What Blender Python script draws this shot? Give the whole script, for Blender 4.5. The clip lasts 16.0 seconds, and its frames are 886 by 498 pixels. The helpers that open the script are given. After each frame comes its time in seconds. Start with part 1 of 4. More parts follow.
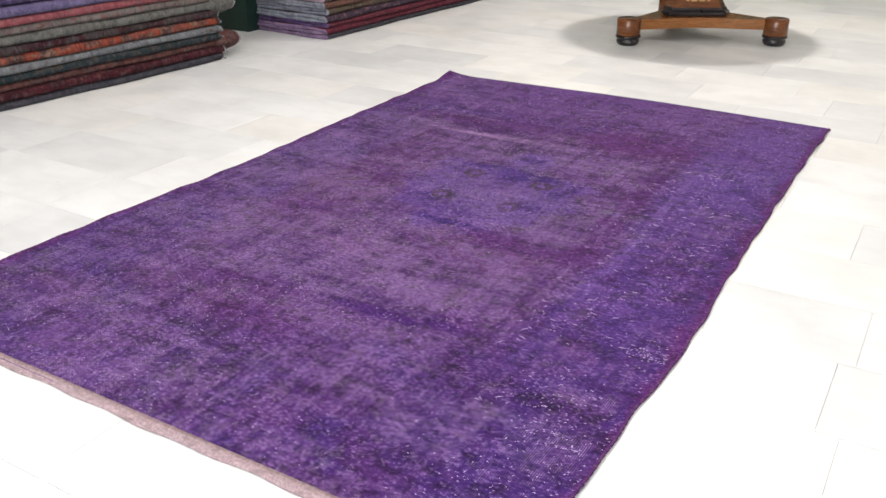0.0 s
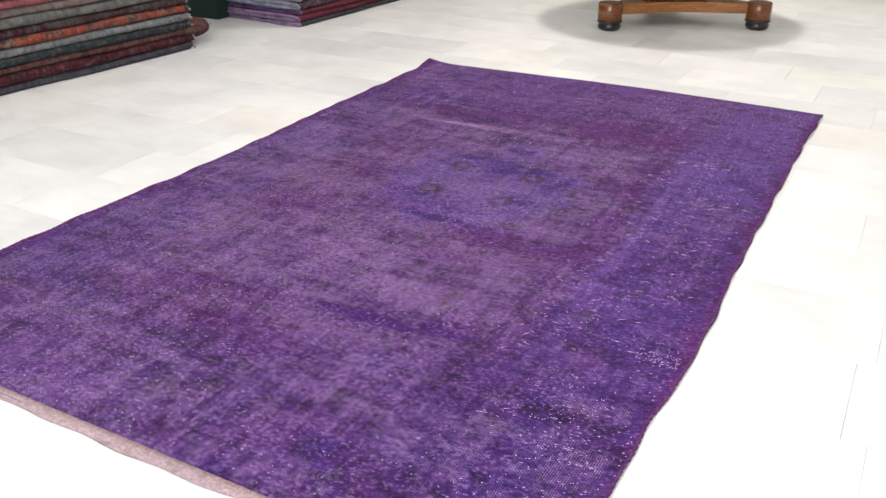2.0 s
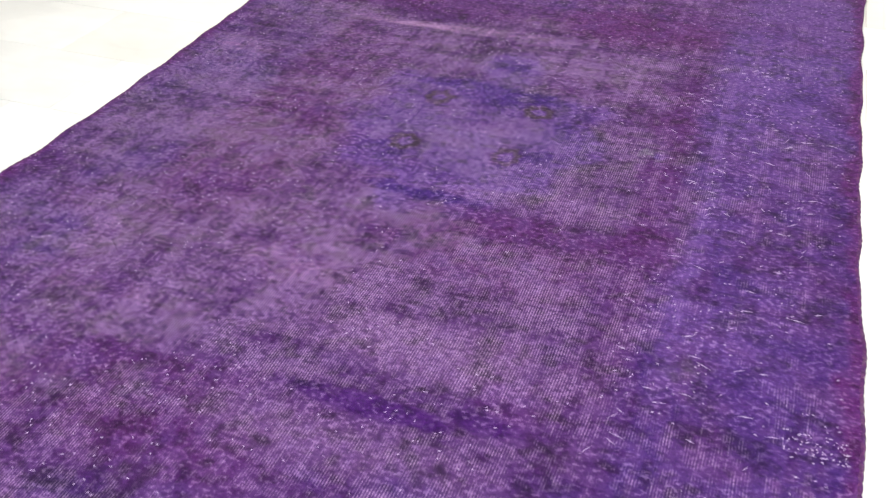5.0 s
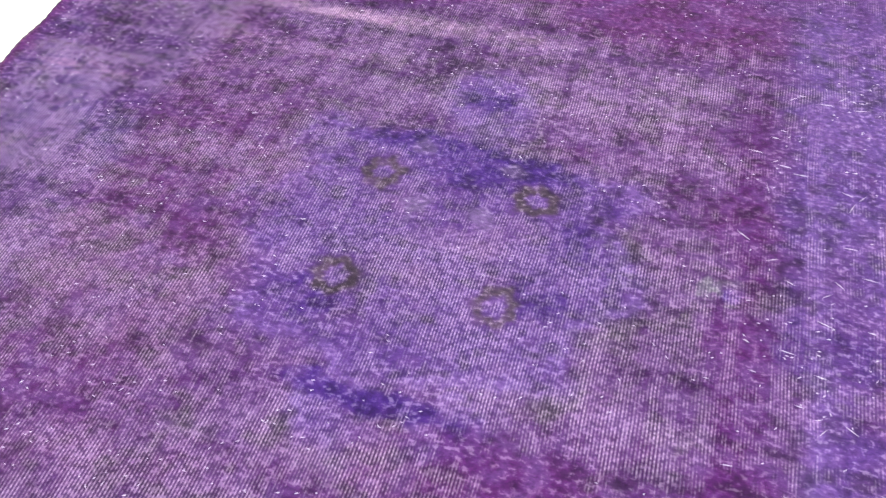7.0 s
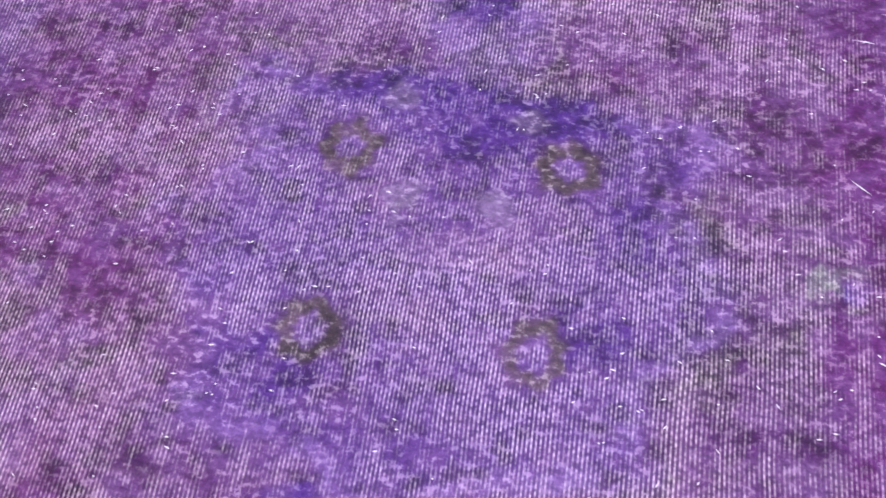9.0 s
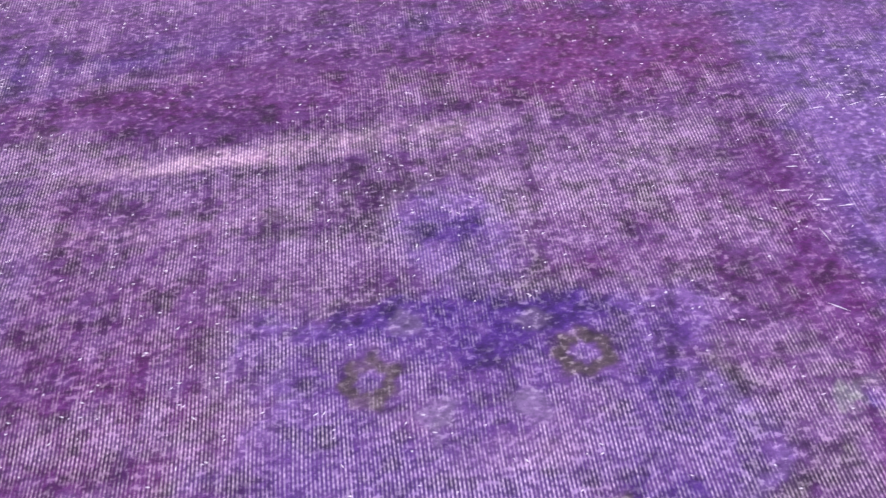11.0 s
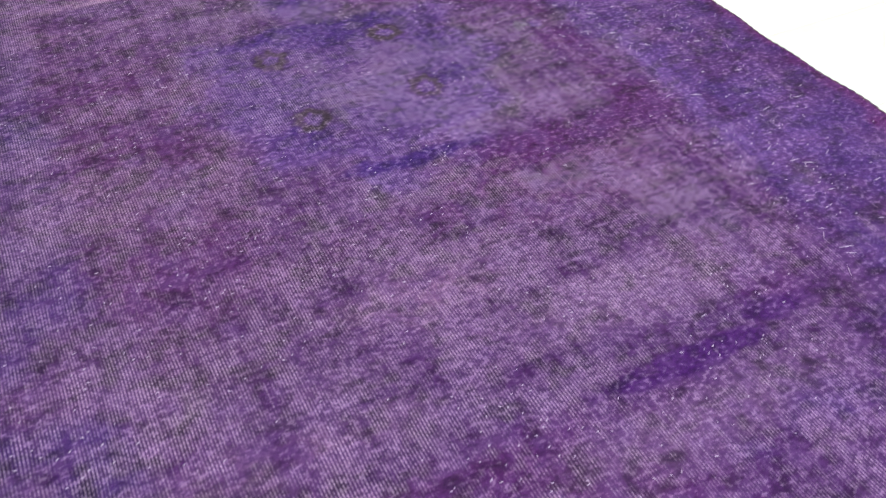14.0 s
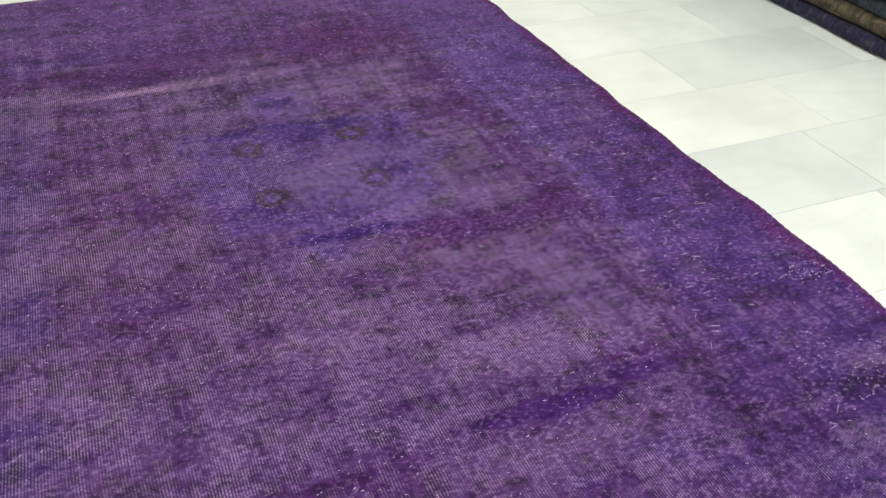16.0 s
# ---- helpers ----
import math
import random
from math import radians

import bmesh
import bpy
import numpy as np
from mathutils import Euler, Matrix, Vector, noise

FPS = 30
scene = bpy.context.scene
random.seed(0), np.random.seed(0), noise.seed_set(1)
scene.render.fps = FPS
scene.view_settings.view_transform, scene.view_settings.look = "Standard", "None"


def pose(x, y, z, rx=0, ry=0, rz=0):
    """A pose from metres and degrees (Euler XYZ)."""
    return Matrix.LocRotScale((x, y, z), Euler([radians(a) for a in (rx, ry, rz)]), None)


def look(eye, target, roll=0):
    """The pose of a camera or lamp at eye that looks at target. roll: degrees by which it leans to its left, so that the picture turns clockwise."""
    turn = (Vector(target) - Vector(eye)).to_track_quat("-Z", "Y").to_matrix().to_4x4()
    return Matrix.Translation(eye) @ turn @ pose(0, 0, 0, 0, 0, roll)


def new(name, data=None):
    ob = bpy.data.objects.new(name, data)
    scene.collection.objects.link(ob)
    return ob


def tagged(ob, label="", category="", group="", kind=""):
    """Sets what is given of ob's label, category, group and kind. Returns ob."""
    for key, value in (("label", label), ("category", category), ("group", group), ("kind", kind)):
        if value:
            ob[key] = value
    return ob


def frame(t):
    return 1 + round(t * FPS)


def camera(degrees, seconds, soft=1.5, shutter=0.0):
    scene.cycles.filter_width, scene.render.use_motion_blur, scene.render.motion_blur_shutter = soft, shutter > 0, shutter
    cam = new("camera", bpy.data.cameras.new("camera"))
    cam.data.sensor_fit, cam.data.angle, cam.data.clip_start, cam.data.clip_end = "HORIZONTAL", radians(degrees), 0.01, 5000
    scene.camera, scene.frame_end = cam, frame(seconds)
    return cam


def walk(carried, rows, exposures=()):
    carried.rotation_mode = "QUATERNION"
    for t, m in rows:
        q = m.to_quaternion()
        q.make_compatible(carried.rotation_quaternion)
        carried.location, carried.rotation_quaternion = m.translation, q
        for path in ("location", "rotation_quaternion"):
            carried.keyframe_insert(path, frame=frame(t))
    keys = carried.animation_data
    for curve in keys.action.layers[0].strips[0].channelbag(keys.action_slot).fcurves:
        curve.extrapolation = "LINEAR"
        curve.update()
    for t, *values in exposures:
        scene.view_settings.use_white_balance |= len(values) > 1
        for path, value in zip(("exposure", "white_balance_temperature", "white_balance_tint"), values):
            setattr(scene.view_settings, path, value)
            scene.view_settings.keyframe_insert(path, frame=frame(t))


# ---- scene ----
cam = camera(53.2, 16.0, soft=1.5, shutter=0.15)
PATH = [
    (0, (2.276, -0.992, 1.108), (1.351, 0.569, 0.268), 0.1),
    (0.5, (2.271, -0.938, 1.078), (1.353, 0.657, 0.294), 0.5),
    (1, (2.251, -0.887, 1.074), (1.292, 0.648, 0.223), -0.1),
    (1.5, (2.212, -0.885, 1.074), (1.266, 0.654, 0.217), 0.1),
    (2, (2.157, -0.907, 1.083), (1.296, 0.676, 0.216), 0.1),
    (2.5, (2.113, -0.932, 1.099), (1.308, 0.692, 0.254), 1.2),
    (3, (2.051, -0.954, 1.088), (1.248, 0.651, 0.207), 0.7),
    (3.2, (2.031, -0.937, 1.072), (1.248, 0.656, 0.15), 0.7),
    (5.3, (1.521, -0.056, 1.053), (0.957, 1.433, -0.158), -1.6),
    (5.5, (1.484, 0.07, 1.042), (0.935, 1.556, -0.179), -1.8),
    (6, (1.395, 0.347, 1.059), (0.867, 1.731, -0.284), -2.5),
    (6.5, (1.336, 0.519, 1.054), (0.888, 1.85, -0.37), -2.0),
    (7, (1.236, 0.656, 1.036), (0.854, 1.933, -0.456), -0.2),
    (7.5, (1.181, 0.74, 1.028), (0.83, 1.961, -0.517), -0.8),
    (8, (1.165, 0.836, 0.994), (0.828, 1.972, -0.617), -1.9),
    (8.5, (1.125, 1.043, 0.923), (0.828, 1.89, -0.864), -9.3),
    (9, (1.088, 1.149, 0.917), (0.835, 1.961, -0.893), -8.4),
    (9.5, (1.051, 1.204, 0.897), (0.835, 2.03, -0.912), -9.4),
    (10, (0.943, 1.267, 0.911), (0.954, 2.097, -0.908), -1.0),
    (10.2, (0.935, 1.242, 0.905), (0.986, 2.189, -0.856), -1.5),
    (12.5, (0.62, 0.699, 0.962), (0.865, 2.134, -0.41), -1.9),
    (13, (0.546, 0.514, 1.002), (1.084, 1.864, -0.372), 0.4),
    (13.5, (0.519, 0.273, 1.031), (1.21, 1.549, -0.345), 2.2),
    (14, (0.403, 0.073, 1.01), (1.074, 1.355, -0.37), 0.8),
    (14.5, (0.241, -0.088, 1.023), (0.974, 1.246, -0.275), 1.9),
    (15, (0.206, -0.159, 1.047), (0.902, 1.274, -0.162), 1.7),
    (15.5, (0.33, -0.217, 1.057), (1.099, 1.231, -0.089), 0.8),
    (16, (0.512, -0.26, 1.065), (1.165, 1.241, -0.084), 1.7),
]
EXPOSURES = [
    (0, 0.67, 6500, 15), (1.5, 0.74, 6500, 15), (3.2, 0.54, 6500, 15), (5.3, 1.05, 6500, 9), (6, 1.38, 6500, -3), (7, 1.58, 6500, -12), (8.5, 1.78, 6500, -19),
    (9, 1.75, 6500, -19), (9.5, 2.1, 6500, -23), (10, 2.0, 6500, -21), (12.3, 1.47, 6500, -12), (13, 1.36, 6500, -9), (13.5, 1.08, 6500, -7), (14.5, 0.95, 6500, -11),
    (15, 0.84, 6500, -14), (15.5, 0.44, 6500, 1), (16, 0.44, 6500, 3),
]
walk(cam, [(t, look(eye, target, roll)) for t, eye, target, roll in PATH], EXPOSURES)

# ---------------------------------------------------------------- light
world = bpy.data.worlds.new("world")
scene.world = world
world.use_nodes = True
sky = world.node_tree.nodes.new("ShaderNodeTexSky")
sky.sky_type = "NISHITA"
sky.sun_disc = False
sky.sun_elevation, sky.sun_rotation = radians(40), radians(160)
world.node_tree.links.new(sky.outputs[0], world.node_tree.nodes["Background"].inputs[0])
world.node_tree.nodes["Background"].inputs[1].default_value = 0.1


def area_lamp(name, place, target, sx, sy, watts, colour):
    data = bpy.data.lights.new(name, "AREA")
    data.shape, data.size, data.size_y = "RECTANGLE", sx, sy
    data.energy, data.color = watts, colour
    ob = new(name, data)
    ob.matrix_world = look(place, target)
    return ob


CEILING = 3.0
WARM = (1.0, 0.95, 0.88)
COOL = (0.93, 0.97, 1.0)
for lx, ly, w in ((0.8, 4.62, 36), (-0.4, 1.6, 16), (2.2, 1.4, 25), (-0.6, 6.0, 11), (2.6, 5.4, 14), (0.8, -1.4, 27)):
    area_lamp("ceiling_lamp", (lx, ly, CEILING - 0.03), (lx, ly, 0), 0.3, 0.3, w, WARM)
area_lamp("window_daylight", (2.2, -4.05, 1.45), (1.6, 1.5, 0.0), 3.6, 2.3, 130, COOL)

# ---------------------------------------------------------------- small helpers


def link(bm, name, material, parent=None, smooth=True):
    me = bpy.data.meshes.new(name)
    bm.to_mesh(me)
    bm.free()
    for p in me.polygons:
        p.use_smooth = smooth
    for m in material if isinstance(material, (list, tuple)) else [material]:
        me.materials.append(m)
    ob = new(name, me)
    if parent is not None:
        ob.parent = parent
    return ob


def part(name, bm, material, parent, label="", smooth=False):
    ob = link(bm, name, material, parent, smooth)
    if label:
        ob["label"] = label
    return ob


def box(bm, x0, y0, z0, x1, y1, z1, bevel=0.0):
    made = bmesh.ops.create_cube(bm, size=1.0, matrix=Matrix.LocRotScale(
        ((x0 + x1) / 2, (y0 + y1) / 2, (z0 + z1) / 2), None, (x1 - x0, y1 - y0, z1 - z0)))
    if bevel:
        edges = list({e for v in made["verts"] for e in v.link_edges})
        bmesh.ops.bevel(bm, geom=edges, offset=bevel, segments=2, affect="EDGES", profile=0.6)
    return bm


def lathe(bm, rings, n=24, cx=0.0, cy=0.0):
    """Solid of revolution from (radius, height) rings."""
    loops = []
    for r, z in rings:
        loops.append([bm.verts.new((cx + r * math.cos(2 * math.pi * k / n), cy + r * math.sin(2 * math.pi * k / n), z)) for k in range(n)])
    for a, b in zip(loops, loops[1:]):
        for k in range(n):
            bm.faces.new((a[k], a[(k + 1) % n], b[(k + 1) % n], b[k]))
    bm.faces.new(loops[0][::-1])
    bm.faces.new(loops[-1])
    return bm


class Nodes:
    """Short hand for building a node material."""

    def __init__(self, name):
        self.material = bpy.data.materials.new(name)
        self.material.use_nodes = True
        self.tree = self.material.node_tree
        self.shader = self.tree.nodes["Principled BSDF"]

    def add(self, kind, **settings):
        node = self.tree.nodes.new(kind)
        for key, value in settings.items():
            if key == "operation":
                node.operation = value
            elif key == "blend_type":
                node.blend_type = value
            elif key == "data_type":
                node.data_type = value
            elif key == "attribute_name":
                node.attribute_name = value
        return node

    def put(self, socket, value):
        if hasattr(value, "is_output"):
            self.tree.links.new(value, socket)
        elif isinstance(value, tuple) and len(value) == 3 and socket.type == "RGBA":
            socket.default_value = (*value, 1)
        else:
            socket.default_value = value

    def math(self, operation, a, b=0.0, c=0.0):
        node = self.add("ShaderNodeMath", operation=operation)
        for s, v in zip(node.inputs, (a, b, c)):
            self.put(s, v)
        return node.outputs[0]

    def mix(self, factor, a, b, blend="MIX"):
        node = self.add("ShaderNodeMix", data_type="RGBA", blend_type=blend)
        self.put(node.inputs[0], factor)
        self.put(node.inputs[6], a)
        self.put(node.inputs[7], b)
        return node.outputs[2]

    def noise(self, vector, scale, detail=4.0, rough=0.55, distortion=0.0):
        node = self.add("ShaderNodeTexNoise")
        self.put(node.inputs["Vector"], vector)
        node.inputs["Scale"].default_value, node.inputs["Detail"].default_value = scale, detail
        node.inputs["Roughness"].default_value, node.inputs["Distortion"].default_value = rough, distortion
        return node.outputs[0]

    def ramp(self, value, *stops):
        node = self.add("ShaderNodeValToRGB")
        e = node.color_ramp.elements
        while len(e) < len(stops):
            e.new(0.5)
        for s, (at, colour) in zip(e, stops):
            s.position = at
            s.color = (*colour, 1) if isinstance(colour, tuple) else (colour, colour, colour, 1)
        self.put(node.inputs[0], value)
        return node.outputs[0]

    def coords(self, which="Object"):
        return self.add("ShaderNodeTexCoord").outputs[which]

    def stretch(self, vector, sx, sy, sz):
        node = self.add("ShaderNodeMapping")
        self.put(node.inputs[0], vector)
        node.inputs["Scale"].default_value = (sx, sy, sz)
        return node.outputs[0]

    def bump(self, height, strength, distance):
        node = self.add("ShaderNodeBump")
        self.put(node.inputs["Height"], height)
        node.inputs["Strength"].default_value, node.inputs["Distance"].default_value = strength, distance
        self.put(self.shader.inputs["Normal"], node.outputs[0])

    def done(self, colour, rough=0.5, specular=0.5, metallic=0.0):
        self.put(self.shader.inputs["Base Color"], colour)
        self.put(self.shader.inputs["Roughness"], rough)
        self.put(self.shader.inputs["Specular IOR Level"], specular)
        self.put(self.shader.inputs["Metallic"], metallic)
        return self.material


# ---------------------------------------------------------------- materials
def marble_material():
    n = Nodes("white_marble")
    info = n.add("ShaderNodeObjectInfo")
    shift = n.add("ShaderNodeVectorMath", operation="ADD")
    far = n.add("ShaderNodeCombineXYZ")
    n.put(far.inputs[0], n.math("MULTIPLY", info.outputs["Random"], 37.0))
    n.put(far.inputs[1], n.math("MULTIPLY", info.outputs["Random"], 91.0))
    n.put(shift.inputs[0], n.coords())
    n.put(shift.inputs[1], far.outputs[0])
    p = shift.outputs[0]
    tone = n.ramp(info.outputs["Random"], (0.0, (0.76, 0.76, 0.75)), (0.18, (0.69, 0.695, 0.69)), (0.26, (0.80, 0.80, 0.785)), (0.62, (0.82, 0.815, 0.80)), (0.70, (0.74, 0.745, 0.74)), (0.8, (0.82, 0.81, 0.785)), (1.0, (0.81, 0.795, 0.76)))
    cloud = n.ramp(n.noise(p, 3.2, 4, 0.5), (0.3, 0.86), (0.62, 1.0))
    vein = n.ramp(n.noise(n.stretch(p, 1.0, 2.4, 1), 2.6, 3, 0.5), (0.44, 1.0), (0.5, 0.90), (0.56, 1.0))
    c = n.mix(1.0, tone, cloud, "MULTIPLY")
    c = n.mix(0.35, c, vein, "MULTIPLY")
    c = n.mix(1.0, c, (0.975, 1.0, 1.005), "MULTIPLY")
    rough = n.math("MULTIPLY_ADD", n.noise(p, 6, 2), 0.16, 0.24)
    return n.done(c, rough, 0.45)


def grout_material():
    n = Nodes("grout")
    c = n.ramp(n.noise(n.coords(), 30, 5), (0.3, (0.66, 0.655, 0.63)), (0.7, (0.75, 0.745, 0.72)))
    return n.done(c, 0.85, 0.2)


def plaster_material(name, a, b):
    n = Nodes(name)
    p = n.coords()
    c = n.ramp(n.noise(p, 2.5, 6, 0.6), (0.3, a), (0.7, b))
    n.bump(n.noise(p, 120, 3), 0.12, 0.002)
    return n.done(c, 0.8, 0.25)


def paint_material(name, a, b, rough=0.45, grain=(1, 1, 14)):
    n = Nodes(name)
    p = n.coords()
    g = n.noise(n.stretch(p, *grain), 5, 5, 0.6)
    w = n.noise(p, 3.0, 5, 0.6)
    c = n.mix(n.ramp(w, (0.4, 0.0), (0.7, 1.0)), n.ramp(g, (0.3, a), (0.75, b)), b)
    n.bump(g, 0.15, 0.002)
    return n.done(c, rough, 0.4)


def wood_material(name, dark, light, rough=0.28):
    n = Nodes(name)
    p = n.coords()
    g = n.noise(n.stretch(p, 3.0, 3.0, 22.0), 3.5, 6, 0.6, 1.4)
    f = n.noise(n.stretch(p, 6, 6, 60), 8, 3, 0.5)
    c = n.ramp(g, (0.25, dark), (0.55, tuple((a + b) / 2 for a, b in zip(dark, light))), (0.8, light))
    c = n.mix(n.math("MULTIPLY", f, 0.4), c, dark)
    n.bump(g, 0.06, 0.001)
    return n.done(c, rough, 0.5)


def plain_material(name, colour, rough=0.5, specular=0.5):
    n = Nodes(name)
    v = n.noise(n.coords(), 40, 4)
    return n.done(n.mix(n.math("MULTIPLY", v, 0.5), colour, tuple(0.6 * c for c in colour)), n.math("MULTIPLY_ADD", v, 0.2, rough - 0.1), specular)


def folded_material(name, a, b, c, blotch=9.0):
    """Overdyed carpet seen along its folded side: patches of three dyes, worn pile, fine ribs."""
    n = Nodes(name)
    info = n.add("ShaderNodeObjectInfo")
    shift = n.add("ShaderNodeVectorMath", operation="ADD")
    far = n.add("ShaderNodeCombineXYZ")
    n.put(far.inputs[1], n.math("MULTIPLY", info.outputs["Random"], 53.0))
    n.put(shift.inputs[0], n.coords())
    n.put(shift.inputs[1], far.outputs[0])
    p = shift.outputs[0]
    one = n.ramp(n.noise(n.stretch(p, 1, 2.2, 1), blotch, 5, 0.65, 0.8), (0.44, 0.0), (0.56, 1.0))
    two = n.ramp(n.noise(n.stretch(p, 1, 1, 2), blotch * 2.3, 3, 0.6, 0.5), (0.55, 0.0), (0.66, 1.0))
    fine = n.noise(p, 160, 3, 0.7)
    colour = n.mix(two, n.mix(one, a, b), c)
    colour = n.mix(n.ramp(fine, (0.35, 0.55), (0.65, 0.0)), colour, tuple(0.35 * v for v in a))
    colour = n.mix(n.ramp(n.noise(n.stretch(p, 1, 1.6, 1), 34, 4, 0.65), (0.50, 0.0), (0.66, 0.42)), colour, n.mix(0.5, c, (0.30, 0.28, 0.28)))
    colour = n.mix(n.ramp(n.noise(n.stretch(p, 1, 2.0, 1), 26, 4, 0.65, 0.6), (0.34, 0.7), (0.48, 0.0)), colour, tuple(0.45 * v for v in b))
    colour = n.mix(1.0, colour, (0.66, 0.66, 0.68), "MULTIPLY")
    n.bump(fine, 0.5, 0.004)
    return n.done(colour, 0.92, 0.15)


def rug_material():
    """Dyed pile worn down to pale warp cords; the dye comes with the mesh, cords, beads and tufts are added here."""
    n = Nodes("overdyed_pile")
    p = n.coords()
    dye = n.add("ShaderNodeAttribute", attribute_name="dye").outputs["Color"]
    worn = n.add("ShaderNodeAttribute", attribute_name="worn").outputs["Fac"]
    sep = n.add("ShaderNodeSeparateXYZ")
    n.put(sep.inputs[0], p)
    bend = n.math("MULTIPLY", n.noise(p, 3.0, 2), 0.02)
    along = n.math("ADD", sep.outputs[0], bend)
    warp = n.math("SINE", n.math("MULTIPLY", along, 2 * math.pi / CORD))
    row = n.math("MULTIPLY", n.math("FLOOR", n.math("DIVIDE", n.math("ADD", along, CORD / 4), CORD)), 3.3)
    weft = n.math("SINE", n.math("ADD", row, n.math("MULTIPLY", sep.outputs[1], 2 * math.pi / 0.0075)))
    knot = n.noise(n.stretch(p, 1.0, 0.75, 1), 85.0, 3, 0.62)
    tuft = n.noise(n.stretch(p, 0.8, 1.2, 1), 210.0, 3, 0.65)
    patch = n.noise(n.stretch(p, 1.0, 0.8, 1), 26.0, 4, 0.65)
    thread = n.noise(n.stretch(p, 1.0, 0.05, 1), 170.0, 2, 0.6)
    # the pile that is left: the dye, a little uneven from tuft to tuft
    c = n.mix(n.ramp(tuft, (0.38, 0.55), (0.54, 0.0)), dye, n.mix(1.0, dye, (0.60, 0.52, 0.68), "MULTIPLY"))
    c = n.mix(n.ramp(knot, (0.54, 0.0), (0.70, 0.5)), c, n.mix(0.14, n.mix(1.0, dye, (1.6, 1.8, 1.5), "MULTIPLY"), (0.28, 0.19, 0.36)))
    # bare warp cords, dark between them, where the pile is gone
    gone = n.math("ADD", n.math("MULTIPLY_ADD", worn, 1.7, -0.28), n.math("MULTIPLY_ADD", patch, 2.2, n.math("MULTIPLY_ADD", knot, 2.6, n.math("MULTIPLY_ADD", thread, 1.3, -3.05))))
    gone = n.math("MULTIPLY_ADD", tuft, 1.0, n.math("SUBTRACT", gone, 0.86))
    gone = n.ramp(n.math("MULTIPLY_ADD", gone, 0.62, 0.14), (0.05, 0.0), (0.95, 1.0))
    cord = n.ramp(n.math("MULTIPLY_ADD", warp, 0.5, 0.5), (0.36, 0.0), (0.82, 1.0))
    bead = n.math("MULTIPLY_ADD", weft, 0.26, 0.74)
    lit = n.math("MULTIPLY", n.math("MULTIPLY", cord, bead), gone)
    c = n.mix(n.math("MULTIPLY", gone, 0.5), c, n.mix(1.0, dye, (0.62, 0.60, 0.66), "MULTIPLY"))
    c = n.mix(lit, c, n.mix(0.60, n.mix(1.0, dye, (3.0, 3.4, 2.7), "MULTIPLY"), (0.405, 0.30, 0.46)))
    # single tufts that stand out light or dark
    speck = n.noise(n.stretch(p, 0.75, 1.15, 1), 120.0, 3, 0.55)
    c = n.mix(n.ramp(speck, (0.35, 0.75), (0.49, 0.0)), c, n.mix(1.0, dye, (0.52, 0.46, 0.60), "MULTIPLY"))
    some = n.ramp(n.noise(p, 9.0, 3, 0.6), (0.40, 0.40), (0.60, 1.0))
    c = n.mix(n.math("MULTIPLY", n.ramp(speck, (0.55, 0.0), (0.66, 0.70)), some), c, n.mix(0.35, n.mix(1.0, dye, (2.3, 2.6, 2.1), "MULTIPLY"), (0.34, 0.25, 0.40)))
    height = n.math("ADD", n.math("MULTIPLY", speck, 0.7), n.math("ADD", n.math("MULTIPLY", tuft, 0.6), n.math("MULTIPLY", n.math("MULTIPLY", warp, gone), 0.22)))
    n.bump(height, 0.6, 0.004)
    n.put(n.shader.inputs["Sheen Weight"], 0.06)
    n.put(n.shader.inputs["Sheen Roughness"], 0.5)
    n.put(n.shader.inputs["Sheen Tint"], (0.8, 0.7, 0.95))
    return n.done(c, 0.88, 0.12)


CORD = 0.0048  # spacing of the warp cords
M_MARBLE, M_GROUT = marble_material(), grout_material()
M_WALL = plaster_material("wall_plaster", (0.62, 0.60, 0.55), (0.70, 0.68, 0.63))
M_CEIL = plaster_material("ceiling_paint", (0.76, 0.76, 0.74), (0.80, 0.80, 0.78))
M_GREEN = paint_material("green_paint", (0.030, 0.058, 0.036), (0.066, 0.098, 0.066))
M_GREEN_LIGHT = paint_material("pale_green_paint", (0.085, 0.115, 0.080), (0.125, 0.155, 0.115))
M_GREEN_DARK = paint_material("dark_green_paint", (0.005, 0.022, 0.018), (0.010, 0.034, 0.027))
M_WOOD = wood_material("polished_walnut", (0.055, 0.015, 0.004), (0.26, 0.085, 0.02), 0.2)
M_WOOD_EDGE = wood_material("cross_grain_veneer", (0.13, 0.045, 0.010), (0.42, 0.17, 0.045), 0.2)
M_EBONY = plain_material("ebonised_wood", (0.012, 0.010, 0.012), 0.3)
M_STRING = plain_material("boxwood_stringing", (0.50, 0.30, 0.11), 0.35)
M_RUG = rug_material()
M_SELVEDGE = folded_material("overcast_selvedge", (0.17, 0.05, 0.19), (0.13, 0.04, 0.19), (0.24, 0.07, 0.22), 30)
M_FRINGE = folded_material("pink_fringe_web", (0.56, 0.40, 0.42), (0.62, 0.47, 0.47), (0.50, 0.36, 0.40), 40)
M_KNOT = plain_material("bare_cotton_knot", (0.44, 0.34, 0.54), 0.9, 0.1)

# ---------------------------------------------------------------- room
FX0, FX1, FY0, FY1 = -2.6, 3.9, -4.2, 7.9


def slab(name, x0, y0, z0, x1, y1, z1, material, label, category, bevel=0.0):
    bm = bmesh.new()
    box(bm, x0, y0, z0, x1, y1, z1, bevel)
    return tagged(link(bm, name, material, smooth=False), label, category, kind="structure")


